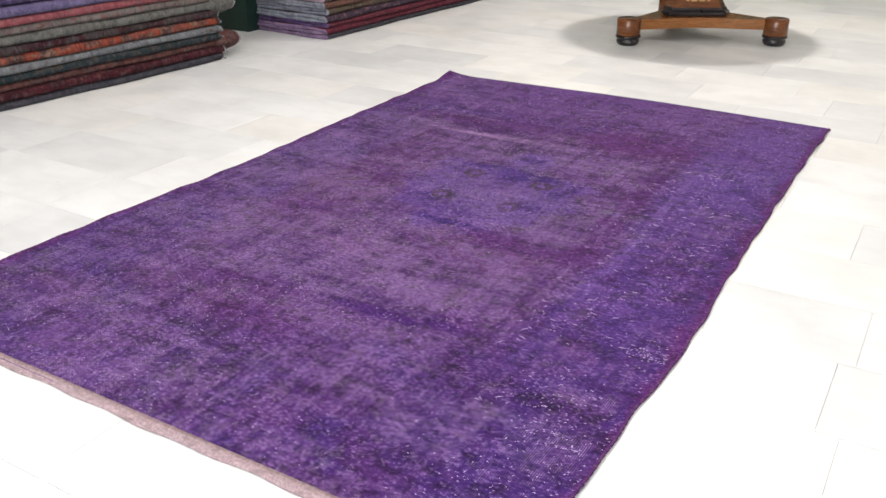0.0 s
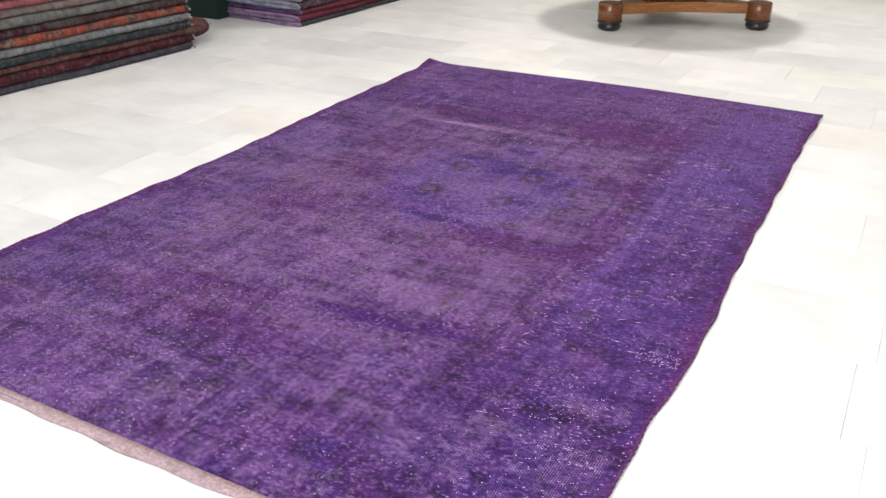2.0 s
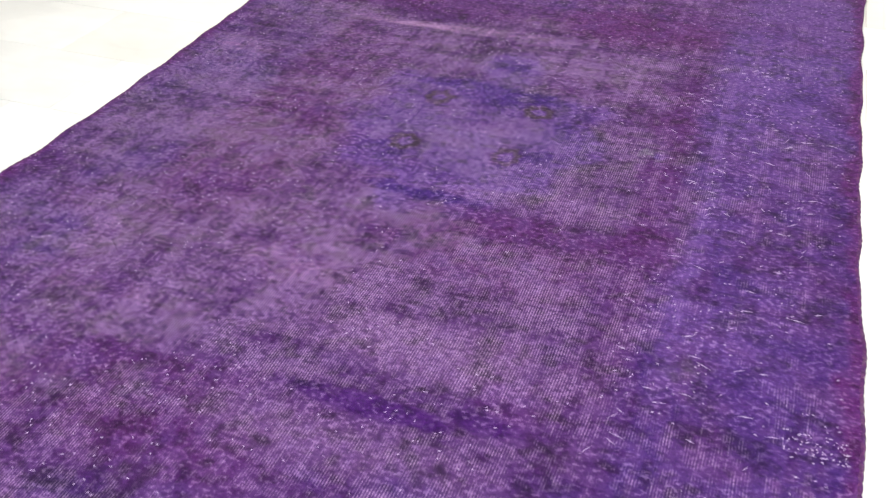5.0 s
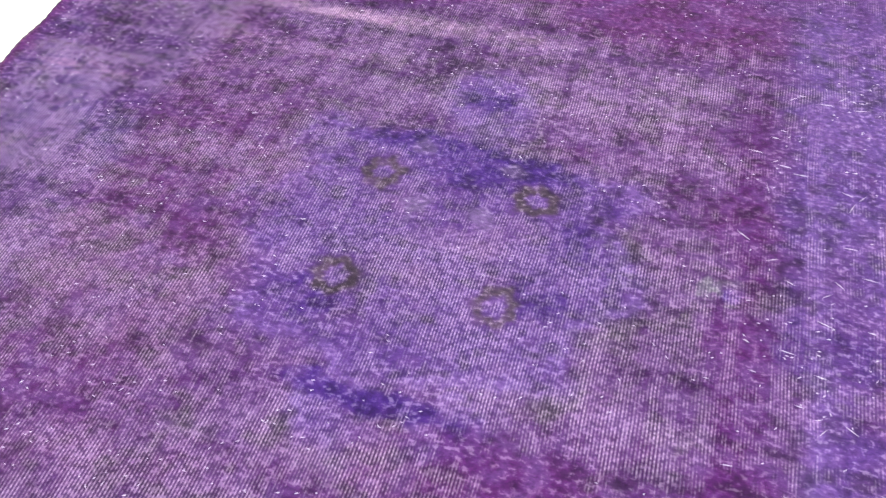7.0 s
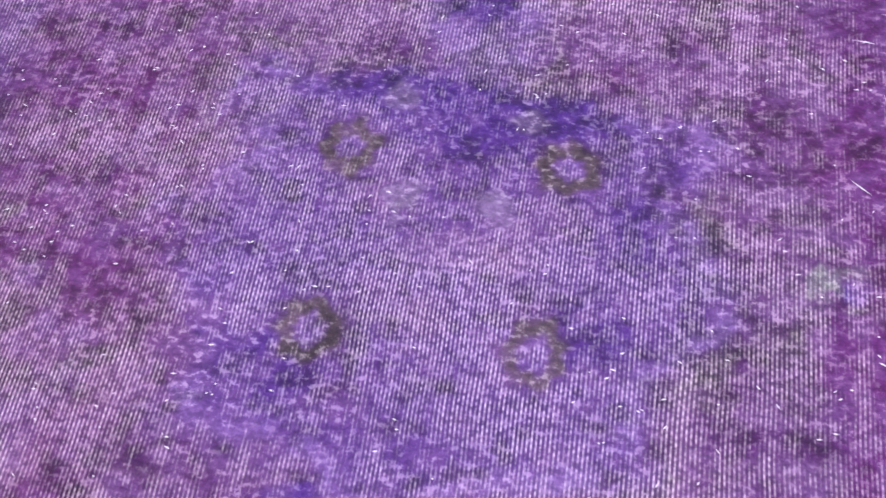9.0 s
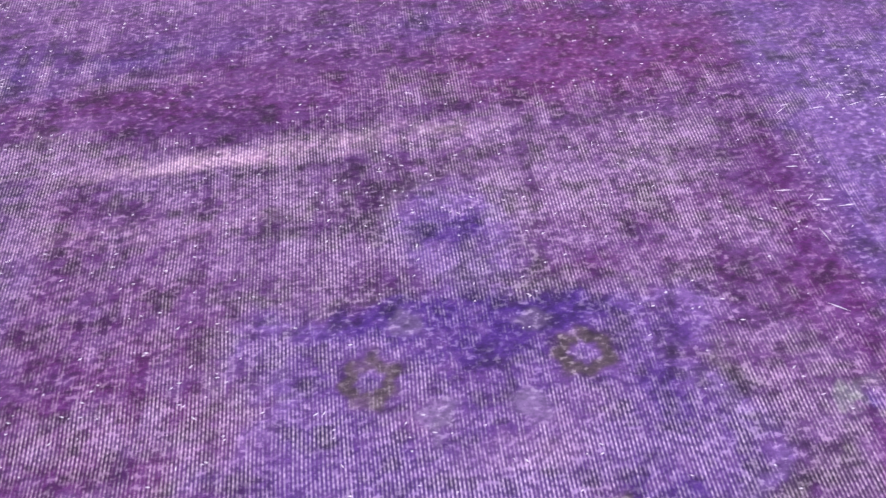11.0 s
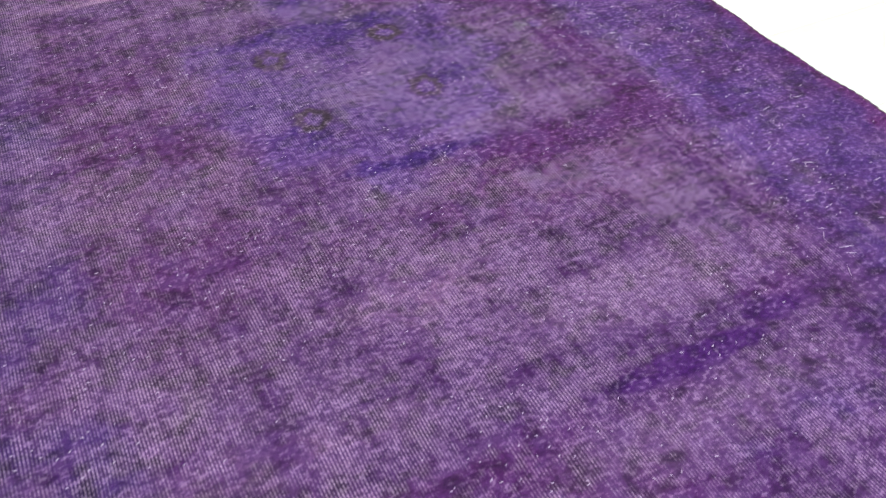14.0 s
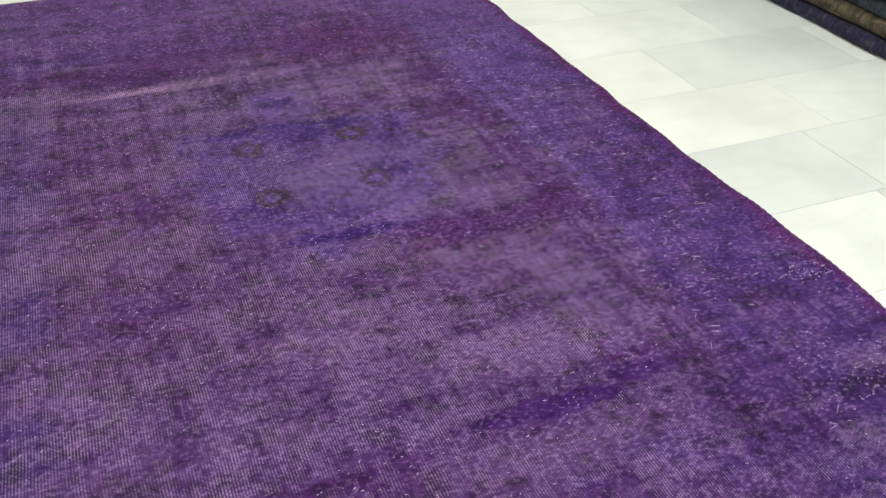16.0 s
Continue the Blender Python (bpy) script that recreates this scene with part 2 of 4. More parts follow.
floor = slab("floor", FX0, FY0, -0.12, FX1, FY1, -0.004, M_GROUT, "white marble tiled shop floor with fine grout joints", "floor")
slab("wall_west", FX0 - 0.15, FY0, -0.12, FX0, FY1, CEILING, M_WALL, "plain pale plaster side wall", "wall")
slab("wall_east", FX1, FY0, -0.12, FX1 + 0.15, FY1, CEILING, M_WALL, "plain pale plaster side wall", "wall")
slab("ceiling", FX0 - 0.15, FY0 - 0.15, CEILING, FX1 + 0.15, FY1 + 0.15, CEILING + 0.15, M_CEIL, "plain white painted ceiling", "ceiling")
slab("wall_north", FX0, FY1, -0.12, FX1, FY1 + 0.15, CEILING, M_WALL, "plain pale plaster end wall", "wall")
# the wall behind the camera, with the shop window's opening in it
bm = bmesh.new()
box(bm, FX0, FY0 - 0.15, -0.12, 0.4, FY0, CEILING)
box(bm, 4.0 - 0.1, FY0 - 0.15, -0.12, FX1 + 0.15, FY0, CEILING)
box(bm, 0.4, FY0 - 0.15, -0.12, 3.9, FY0, 0.3)
box(bm, 0.4, FY0 - 0.15, 2.6, 3.9, FY0, CEILING)
tagged(link(bm, "wall_south", M_WALL, smooth=False), "plain plaster wall round the shop window", "wall", kind="structure")

# green panelled counter front at the far end of the shop
GREEN = pose(0.7, 7.10, 0, 0, 0, -9.5)
panelling = tagged(new("panelled_counter"), "green painted wooden counter front with framed panels", "counter")
panelling.matrix_world = GREEN
bm = bmesh.new()
box(bm, -2.3, 0.02, 0.0, 2.6, 0.45, 0.95, 0.004)
part("carcass", bm, M_GREEN, panelling)
bm = bmesh.new()
box(bm, -2.34, -0.03, 0.952, 2.64, 0.48, 0.99, 0.006)
part("counter_top", bm, M_GREEN_LIGHT, panelling, "paler green counter top")
for x in (-1.95, -0.65, -0.02, 0.9, 1.85):
    bm = bmesh.new()
    box(bm, x - 0.045, -0.012, 0.0, x + 0.045, 0.018, 0.948, 0.004)
    part("stile", bm, M_GREEN_LIGHT, panelling, "paler green upright stile")
for x0, x1 in ((-1.90, -0.70), (-0.60, -0.07), (0.03, 0.85), (0.95, 1.80)):
    bm = bmesh.new()
    box(bm, x0 + 0.003, -0.004, 0.0, x1 - 0.003, 0.018, 0.045, 0.003)
    part("bottom_rail", bm, M_GREEN_DARK, panelling, "dark green bottom rail")
# dark green pillar between the stacks
bm = bmesh.new()
box(bm, -1.98, 3.24, 0.0, -1.66, 3.50, CEILING - 0.004, 0.006)
tagged(link(bm, "pillar", M_GREEN_DARK, smooth=False), "dark green painted pillar between the carpet stacks", "pillar", kind="structure")

# ---------------------------------------------------------------- the purple rug
RW, RL = 1.85, 2.915
rng = np.random.default_rng(7)


def lattice(x, y, fx, fy, seed):
    """Smooth value noise with cells of 1/fx by 1/fy metres."""
    g = np.random.default_rng(seed).random((96, 96))
    u, v = x * fx + 17.3, y * fy + 9.1
    i, j = np.floor(u).astype(int), np.floor(v).astype(int)
    a, b = u - i, v - j
    a, b = a * a * (3 - 2 * a), b * b * (3 - 2 * b)
    p, q, r, s = g[i % 96, j % 96], g[(i + 1) % 96, j % 96], g[i % 96, (j + 1) % 96], g[(i + 1) % 96, (j + 1) % 96]
    return (p * (1 - a) + q * a) * (1 - b) + (r * (1 - a) + s * a) * b


def cloudy(x, y, fx, fy, seed, octaves=4):
    total, weight, amount = 0, 0, 1.0
    for k in range(octaves):
        total = total + amount * lattice(x, y, fx * 2**k, fy * 2**k, seed + 31 * k)
        weight, amount = weight + amount, amount * 0.6
    return total / weight


def soft(d, edge):
    """1 inside (d < 0), fading to 0 over the given width."""
    return np.clip(0.5 - d / edge, 0, 1)


def rug_pattern(x, y):
    """Dye and wear of the rug at the places x, y."""
    jx = x + 0.05 * (cloudy(x, y, 9, 9, 5, 3) - 0.5) + 0.03 * (cloudy(x, y, 45, 45, 3, 2) - 0.5)
    jy = y + 0.05 * (cloudy(x, y, 9, 9, 6, 3) - 0.5) + 0.03 * (cloudy(x, y, 45, 45, 4, 2) - 0.5)
    dye = np.empty(x.shape + (3,))
    dye[:] = (0.125, 0.040, 0.195)

    def lay(mask, colour, amount=1.0):
        m = (np.clip(mask, 0, 1) * amount)[..., None]
        dye[:] = dye * (1 - m) + np.array(colour) * m

    wine, plum, violet, blue, lilac, green, ink, rose = (
        (0.128, 0.021, 0.168), (0.088, 0.020, 0.135), (0.122, 0.046, 0.245), (0.082, 0.036, 0.255), (0.24, 0.15, 0.42),
        (0.13, 0.12, 0.125), (0.055, 0.015, 0.125), (0.44, 0.27, 0.46))
    big = cloudy(x, y, 3.2, 5.0, 11)
    band = cloudy(x, y, 1.6, 14.0, 12)
    lay((big - 0.42) * 4, wine, 0.75)
    lay((0.47 - big) * 4, plum, 0.5)
    lay((band - 0.52) * 5, violet, 0.5)
    lay((cloudy(x, y, 5, 9, 13) - 0.52) * 5, (0.19, 0.085, 0.26), 0.55)
    for fx, fy, seed, amount in ((5, 30, 61, 0.5), (30, 6, 62, 0.4), (22, 28, 63, 0.5)):
        lay((cloudy(x, y, fx, fy, seed, 3) - 0.53) * 5, (0.20, 0.115, 0.28), amount * 0.8)
        lay((0.47 - cloudy(x, y, fx, fy, seed + 7, 3)) * 5, (0.085, 0.018, 0.14), amount * 0.8)
    # border zones
    edge = np.minimum(jx, RW - jx)
    border = soft(np.minimum(jx - 0.36, np.minimum(RW - 0.37 - jx, np.minimum(jy - 0.60, RL - 0.58 - jy))), 0.05)
    lay(border, (0.125, 0.042, 0.215), 0.5)
    lay(border * np.clip((cloudy(x, y, 6, 6, 15) - 0.44) * 5, 0, 1), blue, 0.7)
    lay(soft(np.abs(jx - (RW - 0.205)) - 0.12, 0.06) * soft(0.72 - y, 0.4) * np.clip((cloudy(x, y, 7, 5, 81) - 0.30) * 4, 0, 1), (0.185, 0.098, 0.36), 0.75)
    lay(soft(np.abs(x + 0.5 * (jx - x) - 1.535) - 0.014, 0.03) * np.clip((lattice(x, y, 1, 5, 44) - 0.15) * 4, 0, 1) * soft(0.85 - y, 0.2) * soft(y - 2.2, 0.2), (0.24, 0.15, 0.44), 0.7)
    lay(soft(np.abs(jx - 1.43) - 0.035, 0.05) * soft(np.maximum(0.95 - y, y - 2.35), 0.3), (0.108, 0.022, 0.165), 0.85)
    lay(soft(np.abs(jx - 0.42) - 0.04, 0.05) * soft(np.maximum(0.8 - y, y - 2.2), 0.3), wine, 0.55)
    sy = y + 0.3 * (jy - y)
    lay(soft(np.abs(jy - 2.18) - 0.05, 0.05) * soft(np.abs(x - 0.72) - 0.36, 0.2), (0.095, 0.014, 0.15), 0.9)
    lay(soft(np.hypot((x - 1.22) / 0.24, (y - 2.26) / 0.11) - 1, 0.7), (0.155, 0.024, 0.175), 0.85)
    lay(soft(np.hypot((x - 0.75) / 0.25, (y - 2.33) / 0.05) - 1, 0.7), wine, 0.7)
    lay(soft(2.42 - jy, 0.12), (0.165, 0.060, 0.23), 0.65)
    # dark dyed patches of the near border, blue towards the right-hand side
    lay(soft(np.hypot((x - 1.60) / 0.26, (y - 0.36) / 0.22) - 1, 0.8), (0.062, 0.016, 0.150), 0.5)
    lay(soft(np.hypot((x - 0.83) / 0.13, (y - 0.25) / 0.20) - 1, 0.8), ink, 0.5)
    lay(soft(np.hypot((x - 0.60) / 0.15, (y - 0.18) / 0.12) - 1, 0.8), (0.19, 0.10, 0.28), 0.6)
    lay(soft(np.hypot((x - 0.30) / 0.20, (y - 0.26) / 0.10) - 1, 0.8), (0.22, 0.11, 0.25), 0.5)
    # medallion: lobed and bluish, with a paler outline and a small lobe above and below
    cx, cy = 0.953, 1.54
    ang, rad = np.arctan2(jy - cy, (jx - cx)), np.hypot((jx - cx) / 0.312, (jy - cy) / 0.275)
    shape = rad - 1.0 - 0.075 * np.cos(8 * ang)
    for lx, ly, lr in ((0.957, 1.895, 0.082), (1.055, 1.235, 0.058), (0.905, 1.215, 0.060), (1.205, 1.715, 0.058), (0.695, 1.735, 0.058)):
        shape = np.minimum(shape, np.hypot(jx - lx, jy - ly) / lr * 0.25 - 0.25)
    lay(soft(shape, 0.22), (0.128, 0.062, 0.285), 0.5)
    rim = soft(np.abs(shape + 0.055) - 0.045, 0.05)
    lay(rim * np.clip((cloudy(x, y, 26, 26, 39, 3) - 0.30) * 4, 0, 1), (0.30, 0.20, 0.50), 0.8)
    lay(soft(np.abs(shape - 0.08) - 0.05, 0.08) * np.clip((cloudy(x, y, 14, 14, 18) - 0.45) * 6, 0, 1), green, 0.6)
    deep = 0
    for bx, by, hw, hh, a in ((0.97, 1.752, 0.19, 0.036, 1.0), (0.955, 1.712, 0.075, 0.035, 0.8), (0.955, 1.252, 0.13, 0.024, 1.0), (0.745, 1.43, 0.06, 0.016, 0.7), (0.82, 1.385, 0.03, 0.03, 0.6), (1.17, 1.60, 0.03, 0.04, 0.5),
                              (0.955, 1.895, 0.045, 0.035, 0.7), (1.13, 1.47, 0.05, 0.04, 0.5), (1.055, 1.235, 0.03, 0.022, 0.6)):
        spot = a * soft(np.hypot((jx - bx) / hw, (jy - by) / hh) - 1, 0.45)
        lay(spot, (0.070, 0.020, 0.235), 0.95)
        deep = np.maximum(deep, spot)
    lay(soft(np.hypot((jx - 0.962) / 0.022, (jy - 1.477) / 0.022) - 1, 0.6), (0.09, 0.020, 0.11), 0.8)
    lay(soft(np.hypot((jx - 0.96) / 0.075, (jy - 1.55) / 0.028) - 1, 0.7), (0.34, 0.22, 0.30), 0.45)
    # four dark rosettes, and four pale discs between them
    calm = fast = 0
    pale = rim
    for rx, ry in ((0.826, 1.673), (1.086, 1.682), (0.827, 1.441), (1.083, 1.449)):
        d = np.hypot(x + 0.5 * (jx - x) - rx, y + 0.5 * (jy - y) - ry) * (1 + 0.10 * np.cos(7 * np.arctan2(y - ry, x - rx)))
        lay(soft(np.abs(d - 0.028) - 0.010, 0.010), (0.115, 0.098, 0.095), 0.85)
        lay(soft(d - 0.016, 0.008), lilac, 0.8)
        lay(soft(d - 0.006, 0.005), (0.09, 0.03, 0.20), 0.8)
        calm = calm + soft(np.abs(d - 0.028) - 0.014, 0.014)
    for rx, ry, r in ((0.880, 1.751, 0.026), (1.032, 1.746, 0.022), (0.902, 1.616, 0.027), (1.008, 1.615, 0.022)):
        d = np.hypot(jx - rx, jy - ry)
        lay(soft(d - r, 0.010), (0.25, 0.20, 0.36), 0.9)
        pale = np.maximum(pale, soft(d - r, 0.010))
        calm = calm + 0.7 * soft(d - r, 0.010)
    # blue flower with pale green tips in the stripe beside the medallion
    d = np.hypot((jx - 1.408) / 1.25, jy - 1.572)
    lay(soft(np.abs(d - 0.026) - 0.008, 0.010) * np.clip((cloudy(x, y, 45, 45, 20, 2) - 0.42) * 7, 0, 1), (0.22, 0.26, 0.25), 0.9)
    lay(soft(d - 0.016, 0.012), (0.10, 0.07, 0.42), 0.9)
    # faded greenish sprigs scattered over field and border
    for rx, ry in ((0.729, 1.957), (1.012, 2.092), (1.528, 2.242), (1.427, 1.563), (0.462, 1.537), (0.738, 1.113), (1.373, 1.309), (0.938, 1.035),
                   (1.563, 0.893), (0.433, 0.881), (0.359, 2.195), (0.625, 1.685), (1.336, 1.531), (1.26, 1.99), (1.30, 1.12), (0.60, 1.36), (0.20, 0.62),
                   (0.17, 1.35), (0.19, 2.05), (1.66, 1.70), (1.0, 2.60), (0.5, 2.62)):
        d = np.hypot(jx - rx, jy - ry)
        leafy = np.clip((cloudy(x, y, 40, 40, 19, 2) - 0.42) * 6, 0, 1)
        lay(soft(d - 0.035, 0.04) * leafy, (0.135, 0.135, 0.125), 0.6)
    # worn pale streaks along the weft
    for rx, ry, hw, hh, a in ((0.66, 2.098, 0.17, 0.016, 0.85), (0.90, 2.122, 0.15, 0.018, 0.6), (0.18, 1.798, 0.10, 0.013, 0.6), (0.81, 0.925, 0.14, 0.05, 0.7),
                              (0.46, 0.74, 0.20, 0.035, 0.4), (0.36, 1.42, 0.16, 0.04, 0.4), (1.15, 1.02, 0.17, 0.05, 0.35), (0.60, 1.25, 0.14, 0.03, 0.4),
                              (0.50, 1.97, 0.22, 0.02, 0.3), (1.15, 0.80, 0.24, 0.05, 0.3), (1.68, 2.03, 0.14, 0.12, 0.4), (1.62, 0.98, 0.10, 0.07, 0.4)):
        lay(soft(np.hypot((jx - rx) / hw, (jy - ry) / hh) - 1, 0.9) * np.clip((cloudy(x, y, 24, 60, 91, 3) - 0.34) * 4, 0, 1), rose if rx < 1.3 else lilac, min(1.0, (1.3 if hh < 0.025 else 0.9) * a))
    # patches where the wine-red dye took best
    for rx, ry, hw, hh, a in ((1.44, 1.215, 0.055, 0.075, 0.95), (1.425, 1.475, 0.045, 0.06, 0.85), (1.425, 1.73, 0.06, 0.05, 0.9), (1.317, 1.775, 0.035, 0.04, 0.8), (0.46, 1.15, 0.08, 0.05, 0.4), (0.46, 2.272, 0.26, 0.022, 0.8), (1.13, 1.205, 0.11, 0.03, 0.7), (1.24, 2.29, 0.20, 0.09, 0.85), (0.58, 2.22, 0.28, 0.045, 0.8), (0.52, 1.08, 0.10, 0.06, 0.4),
                              (1.22, 1.19, 0.16, 0.05, 0.55), (0.70, 0.61, 0.32, 0.035, 0.7), (0.85, 0.45, 0.16, 0.08, 0.55), (1.33, 0.73, 0.05, 0.07, 0.7), (0.40, 1.72, 0.16, 0.05, 0.5)):
        lay(soft(np.hypot((jx - rx) / hw, (jy - ry) / hh) - 1, 0.7) * np.clip((cloudy(x, y, 26, 34, 93, 3) - 0.30) * 4, 0, 1), (0.142, 0.027, 0.195), a * 0.9)
        fast = fast + a * soft(np.hypot((jx - rx) / hw, (jy - ry) / hh) - 1, 0.7)
    # straight unevenness of the weave: along single wefts and single warps
    plaid = 1.2 * (cloudy(x, y, 5, 60, 95, 3) - 0.5) + 1.5 * (cloudy(x, y, 45, 4.0, 96, 3) - 0.5) + 1.3 * (cloudy(x, y, 9, 18, 97, 3) - 0.5)
    plaid *= (1 - 0.8 * np.clip(calm, 0, 1)) * (1 - 0.45 * soft(shape, 0.25))
    lay(np.clip(plaid, 0, 1), (0.235, 0.120, 0.325), 0.9)
    lay(np.clip(-plaid, 0, 1), (0.09, 0.020, 0.15), 1.0)
    lay(soft(shape, 0.25) * (1 - np.clip(calm, 0, 1)) * np.clip((cloudy(x, y, 10, 16, 59, 3) - 0.22) * 3, 0, 1), (0.118, 0.052, 0.300), 0.6)
    lay(deep * (1 - np.clip(calm, 0, 1)), (0.066, 0.020, 0.230), 0.6)
    ragged = np.clip((cloudy(x, y, 22, 26, 77, 3) - 0.30) * 4, 0, 1)
    lay(soft(np.abs(jx - 1.43) - 0.03, 0.05) * soft(np.maximum(1.0 - y, y - 2.0), 0.3) * ragged, (0.118, 0.016, 0.165), 0.9)
    lay(soft(np.abs(jx - 1.335 - 0.2 * (y - 0.75)) - 0.022, 0.03) * soft(np.maximum(0.66 - y, y - 1.15), 0.1) * ragged, (0.080, 0.016, 0.165), 0.7)
    lay(soft(np.abs(jx - 1.535) - 0.014, 0.02) * soft(np.maximum(0.85 - y, y - 1.45), 0.2) * ragged, (0.24, 0.15, 0.44), 0.6)
    lay(soft(1.60 - jx, 0.1) * soft(y - 2.3, 0.3) * np.clip((cloudy(x, y, 7, 6, 79, 3) - 0.36) * 4, 0, 1), (0.085, 0.034, 0.250), 0.6)
    lay(soft(np.hypot((x - 1.22) / 0.22, (y - 2.32) / 0.16) - 1, 0.7) * ragged, (0.150, 0.022, 0.175), 0.7)
    lay(soft(np.hypot((x - 0.55) / 0.40, (y - 2.25) / 0.045) - 1, 0.7) * ragged, (0.125, 0.018, 0.165), 0.75)
    lay(soft(2.50 - jy, 0.12) * ragged, (0.215, 0.115, 0.33), 0.55)
    lay(soft(np.hypot((x - 0.52) / 0.15, (y - 1.45) / 0.45) - 1, 0.8) * ragged, (0.138, 0.022, 0.170), 0.7)
    lay(soft(np.hypot((x - 1.15) / 0.28, (y - 1.10) / 0.12) - 1, 0.8) * ragged, (0.142, 0.024, 0.175), 0.7)
    lay(soft(np.hypot((x - 0.70) / 0.30, (y - 0.50) / 0.09) - 1, 0.8) * ragged, (0.135, 0.020, 0.165), 0.6)
    lay(soft(jx - 0.34, 0.1) * np.clip((cloudy(x, y, 6, 4, 83, 3) - 0.42) * 5, 0, 1), (0.080, 0.026, 0.180), 0.55)
    lay(soft(np.hypot((x - 0.65) / 0.24, (y - 0.12) / 0.10) - 1, 0.8) * ragged, (0.25, 0.145, 0.33), 0.6)
    lay(soft(np.hypot((x - 0.83) / 0.12, (y - 0.95) / 0.06) - 1, 0.8) * ragged, (0.30, 0.18, 0.36), 0.55)
    for rx, ry, hw, hh in ((1.14, 0.79, 0.20, 0.06), (1.08, 0.55, 0.22, 0.05)):
        lay(soft(np.hypot((jx - rx) / hw, (jy - ry) / hh) - 1, 0.9), (0.25, 0.15, 0.32), 0.7)
    bar = soft(np.hypot((jx - 1.10) / 0.15, (sy - 0.638 + 0.03 * (x - 1.1)) / 0.022) - 1, 0.4)
    bar = np.maximum(bar, 0.7 * soft(np.hypot((jx - 1.30) / 0.06, (sy - 0.665) / 0.020) - 1, 0.5))
    bar = np.clip(bar * 1.3, 0, 1) * np.clip((cloudy(x, y, 20, 34, 57, 3) - 0.14) * 4, 0, 1)
    lay(bar, (0.085, 0.010, 0.185), 1.0)
    lay(soft(np.hypot((x - 0.62) / 0.17, (sy - 2.100 - 0.04 * (x - 0.62)) / 0.016) - 1, 0.9) * np.clip((cloudy(x, y, 18, 60, 58, 3) - 0.25) * 3, 0, 1), (0.50, 0.34, 0.50), 0.8)
    lay(soft(np.hypot((x - 0.88) / 0.14, (sy - 2.122) / 0.014) - 1, 0.9) * ragged, (0.40, 0.30, 0.42), 0.6)
    for rx, ry, hw, hh, a in ((1.44, 1.215, 0.05, 0.06, 0.9), (1.423, 1.475, 0.04, 0.05, 0.75), (1.425, 1.73, 0.07, 0.045, 0.8), (1.13, 1.205, 0.12, 0.025, 0.5), (0.86, 2.24, 0.10, 0.04, 0.6)):
        lay(soft(np.hypot((jx - rx) / hw, (jy - ry) / hh) - 1, 0.7), (0.128, 0.021, 0.172), a * 0.85)
    lay(soft(np.hypot((x - 0.40) / 0.32, (y - 0.80) / 0.30) - 1, 0.8) * ragged, (0.25, 0.17, 0.29), 0.2)
    lay(soft(np.hypot((x - 0.45) / 0.22, (y - 1.36) / 0.10) - 1, 0.8) * ragged, (0.28, 0.18, 0.32), 0.25)
    lay(soft(1.50 - jx, 0.1) * soft(1.65 - y, 0.3) * np.clip((cloudy(x, y, 8, 7, 87, 3) - 0.32) * 4, 0, 1), (0.205, 0.130, 0.385), 0.6)
    # selvedge side strips
    lay(soft(edge - 0.035, 0.02), (0.155, 0.024, 0.185), 0.9)
    # a last fine unevenness over everything
    fine = 1.5 * (cloudy(x, y, 14, 20, 71, 3) - 0.5) + 2.2 * (cloudy(x, y, 45, 60, 24, 2) - 0.5)
    lay(np.maximum(fine, 0) * 0.5, (0.215, 0.115, 0.33))
    dye *= np.exp(np.minimum(fine, 0) * 0.8)[..., None] * (0.478, 0.352, 0.540)
    worn = 0.52 + 0.9 * (cloudy(x, y, 3.0, 6, 27, 4) - 0.5) + 0.5 * (cloudy(x, y, 5, 18, 28, 3) - 0.5)
    worn += 0.4 * soft(np.hypot((jx - 0.70) / 0.22, (jy - 2.10) / 0.03) - 1, 0.6)
    worn += 0.15 * soft(np.hypot((x - 0.85) / 0.75, (y - 1.5) / 0.75) - 1, 0.8) - 0.25 * soft(1.50 - x, 0.2)
    worn += 0.08 * soft(x - 0.40, 0.15) + 0.04 * soft(np.hypot((x - 0.45) / 0.4, (y - 0.9) / 0.4) - 1, 0.8)
    worn += 0.4 * plaid - 0.45 * fast - 0.75 * bar - 0.40 * deep - 0.22 * pale
    worn -= 0.18 * soft(2.25 - y, 0.3) + 0.6 * soft(edge - 0.05, 0.05) + 0.5 * calm
    return np.clip(dye, 0.004, 0.8), np.clip(worn, 0.0, 1.0)


def rug_outline(v):
    """Wavy left and right edge of the rug at the lengths v."""
    left = 0.012 + 0.016 * np.exp(-((v - 1.35) / 0.75) ** 2) - 0.010 * np.clip((v - 2.3) / 0.6, 0, 1) + 0.0022 * np.sin(v * 41 + 1.5 * np.sin(v * 3)) + 0.002 * np.sin(v * 23 + 1.0) + 0.003 * np.sin(v * 5.1 + 0.6)
    right = RW - 0.015 + 0.012 * np.exp(-((v - 0.92) / 0.24) ** 2) + 0.010 * np.clip((v - 2.5) / 0.4, 0, 1) - 0.007 * np.clip((0.72 - v) / 0.25, 0, 1) + 0.0016 * np.sin(v * 37 + 2 + 1.3 * np.sin(v * 4)) + 0.0022 * np.sin(v * 19)
    return left, right


def far_bow(u):
    """How far the far end bulges beyond its corners, across the width u from 0 to 1."""
    return 0.045 * np.sin(np.pi * u) ** 0.7


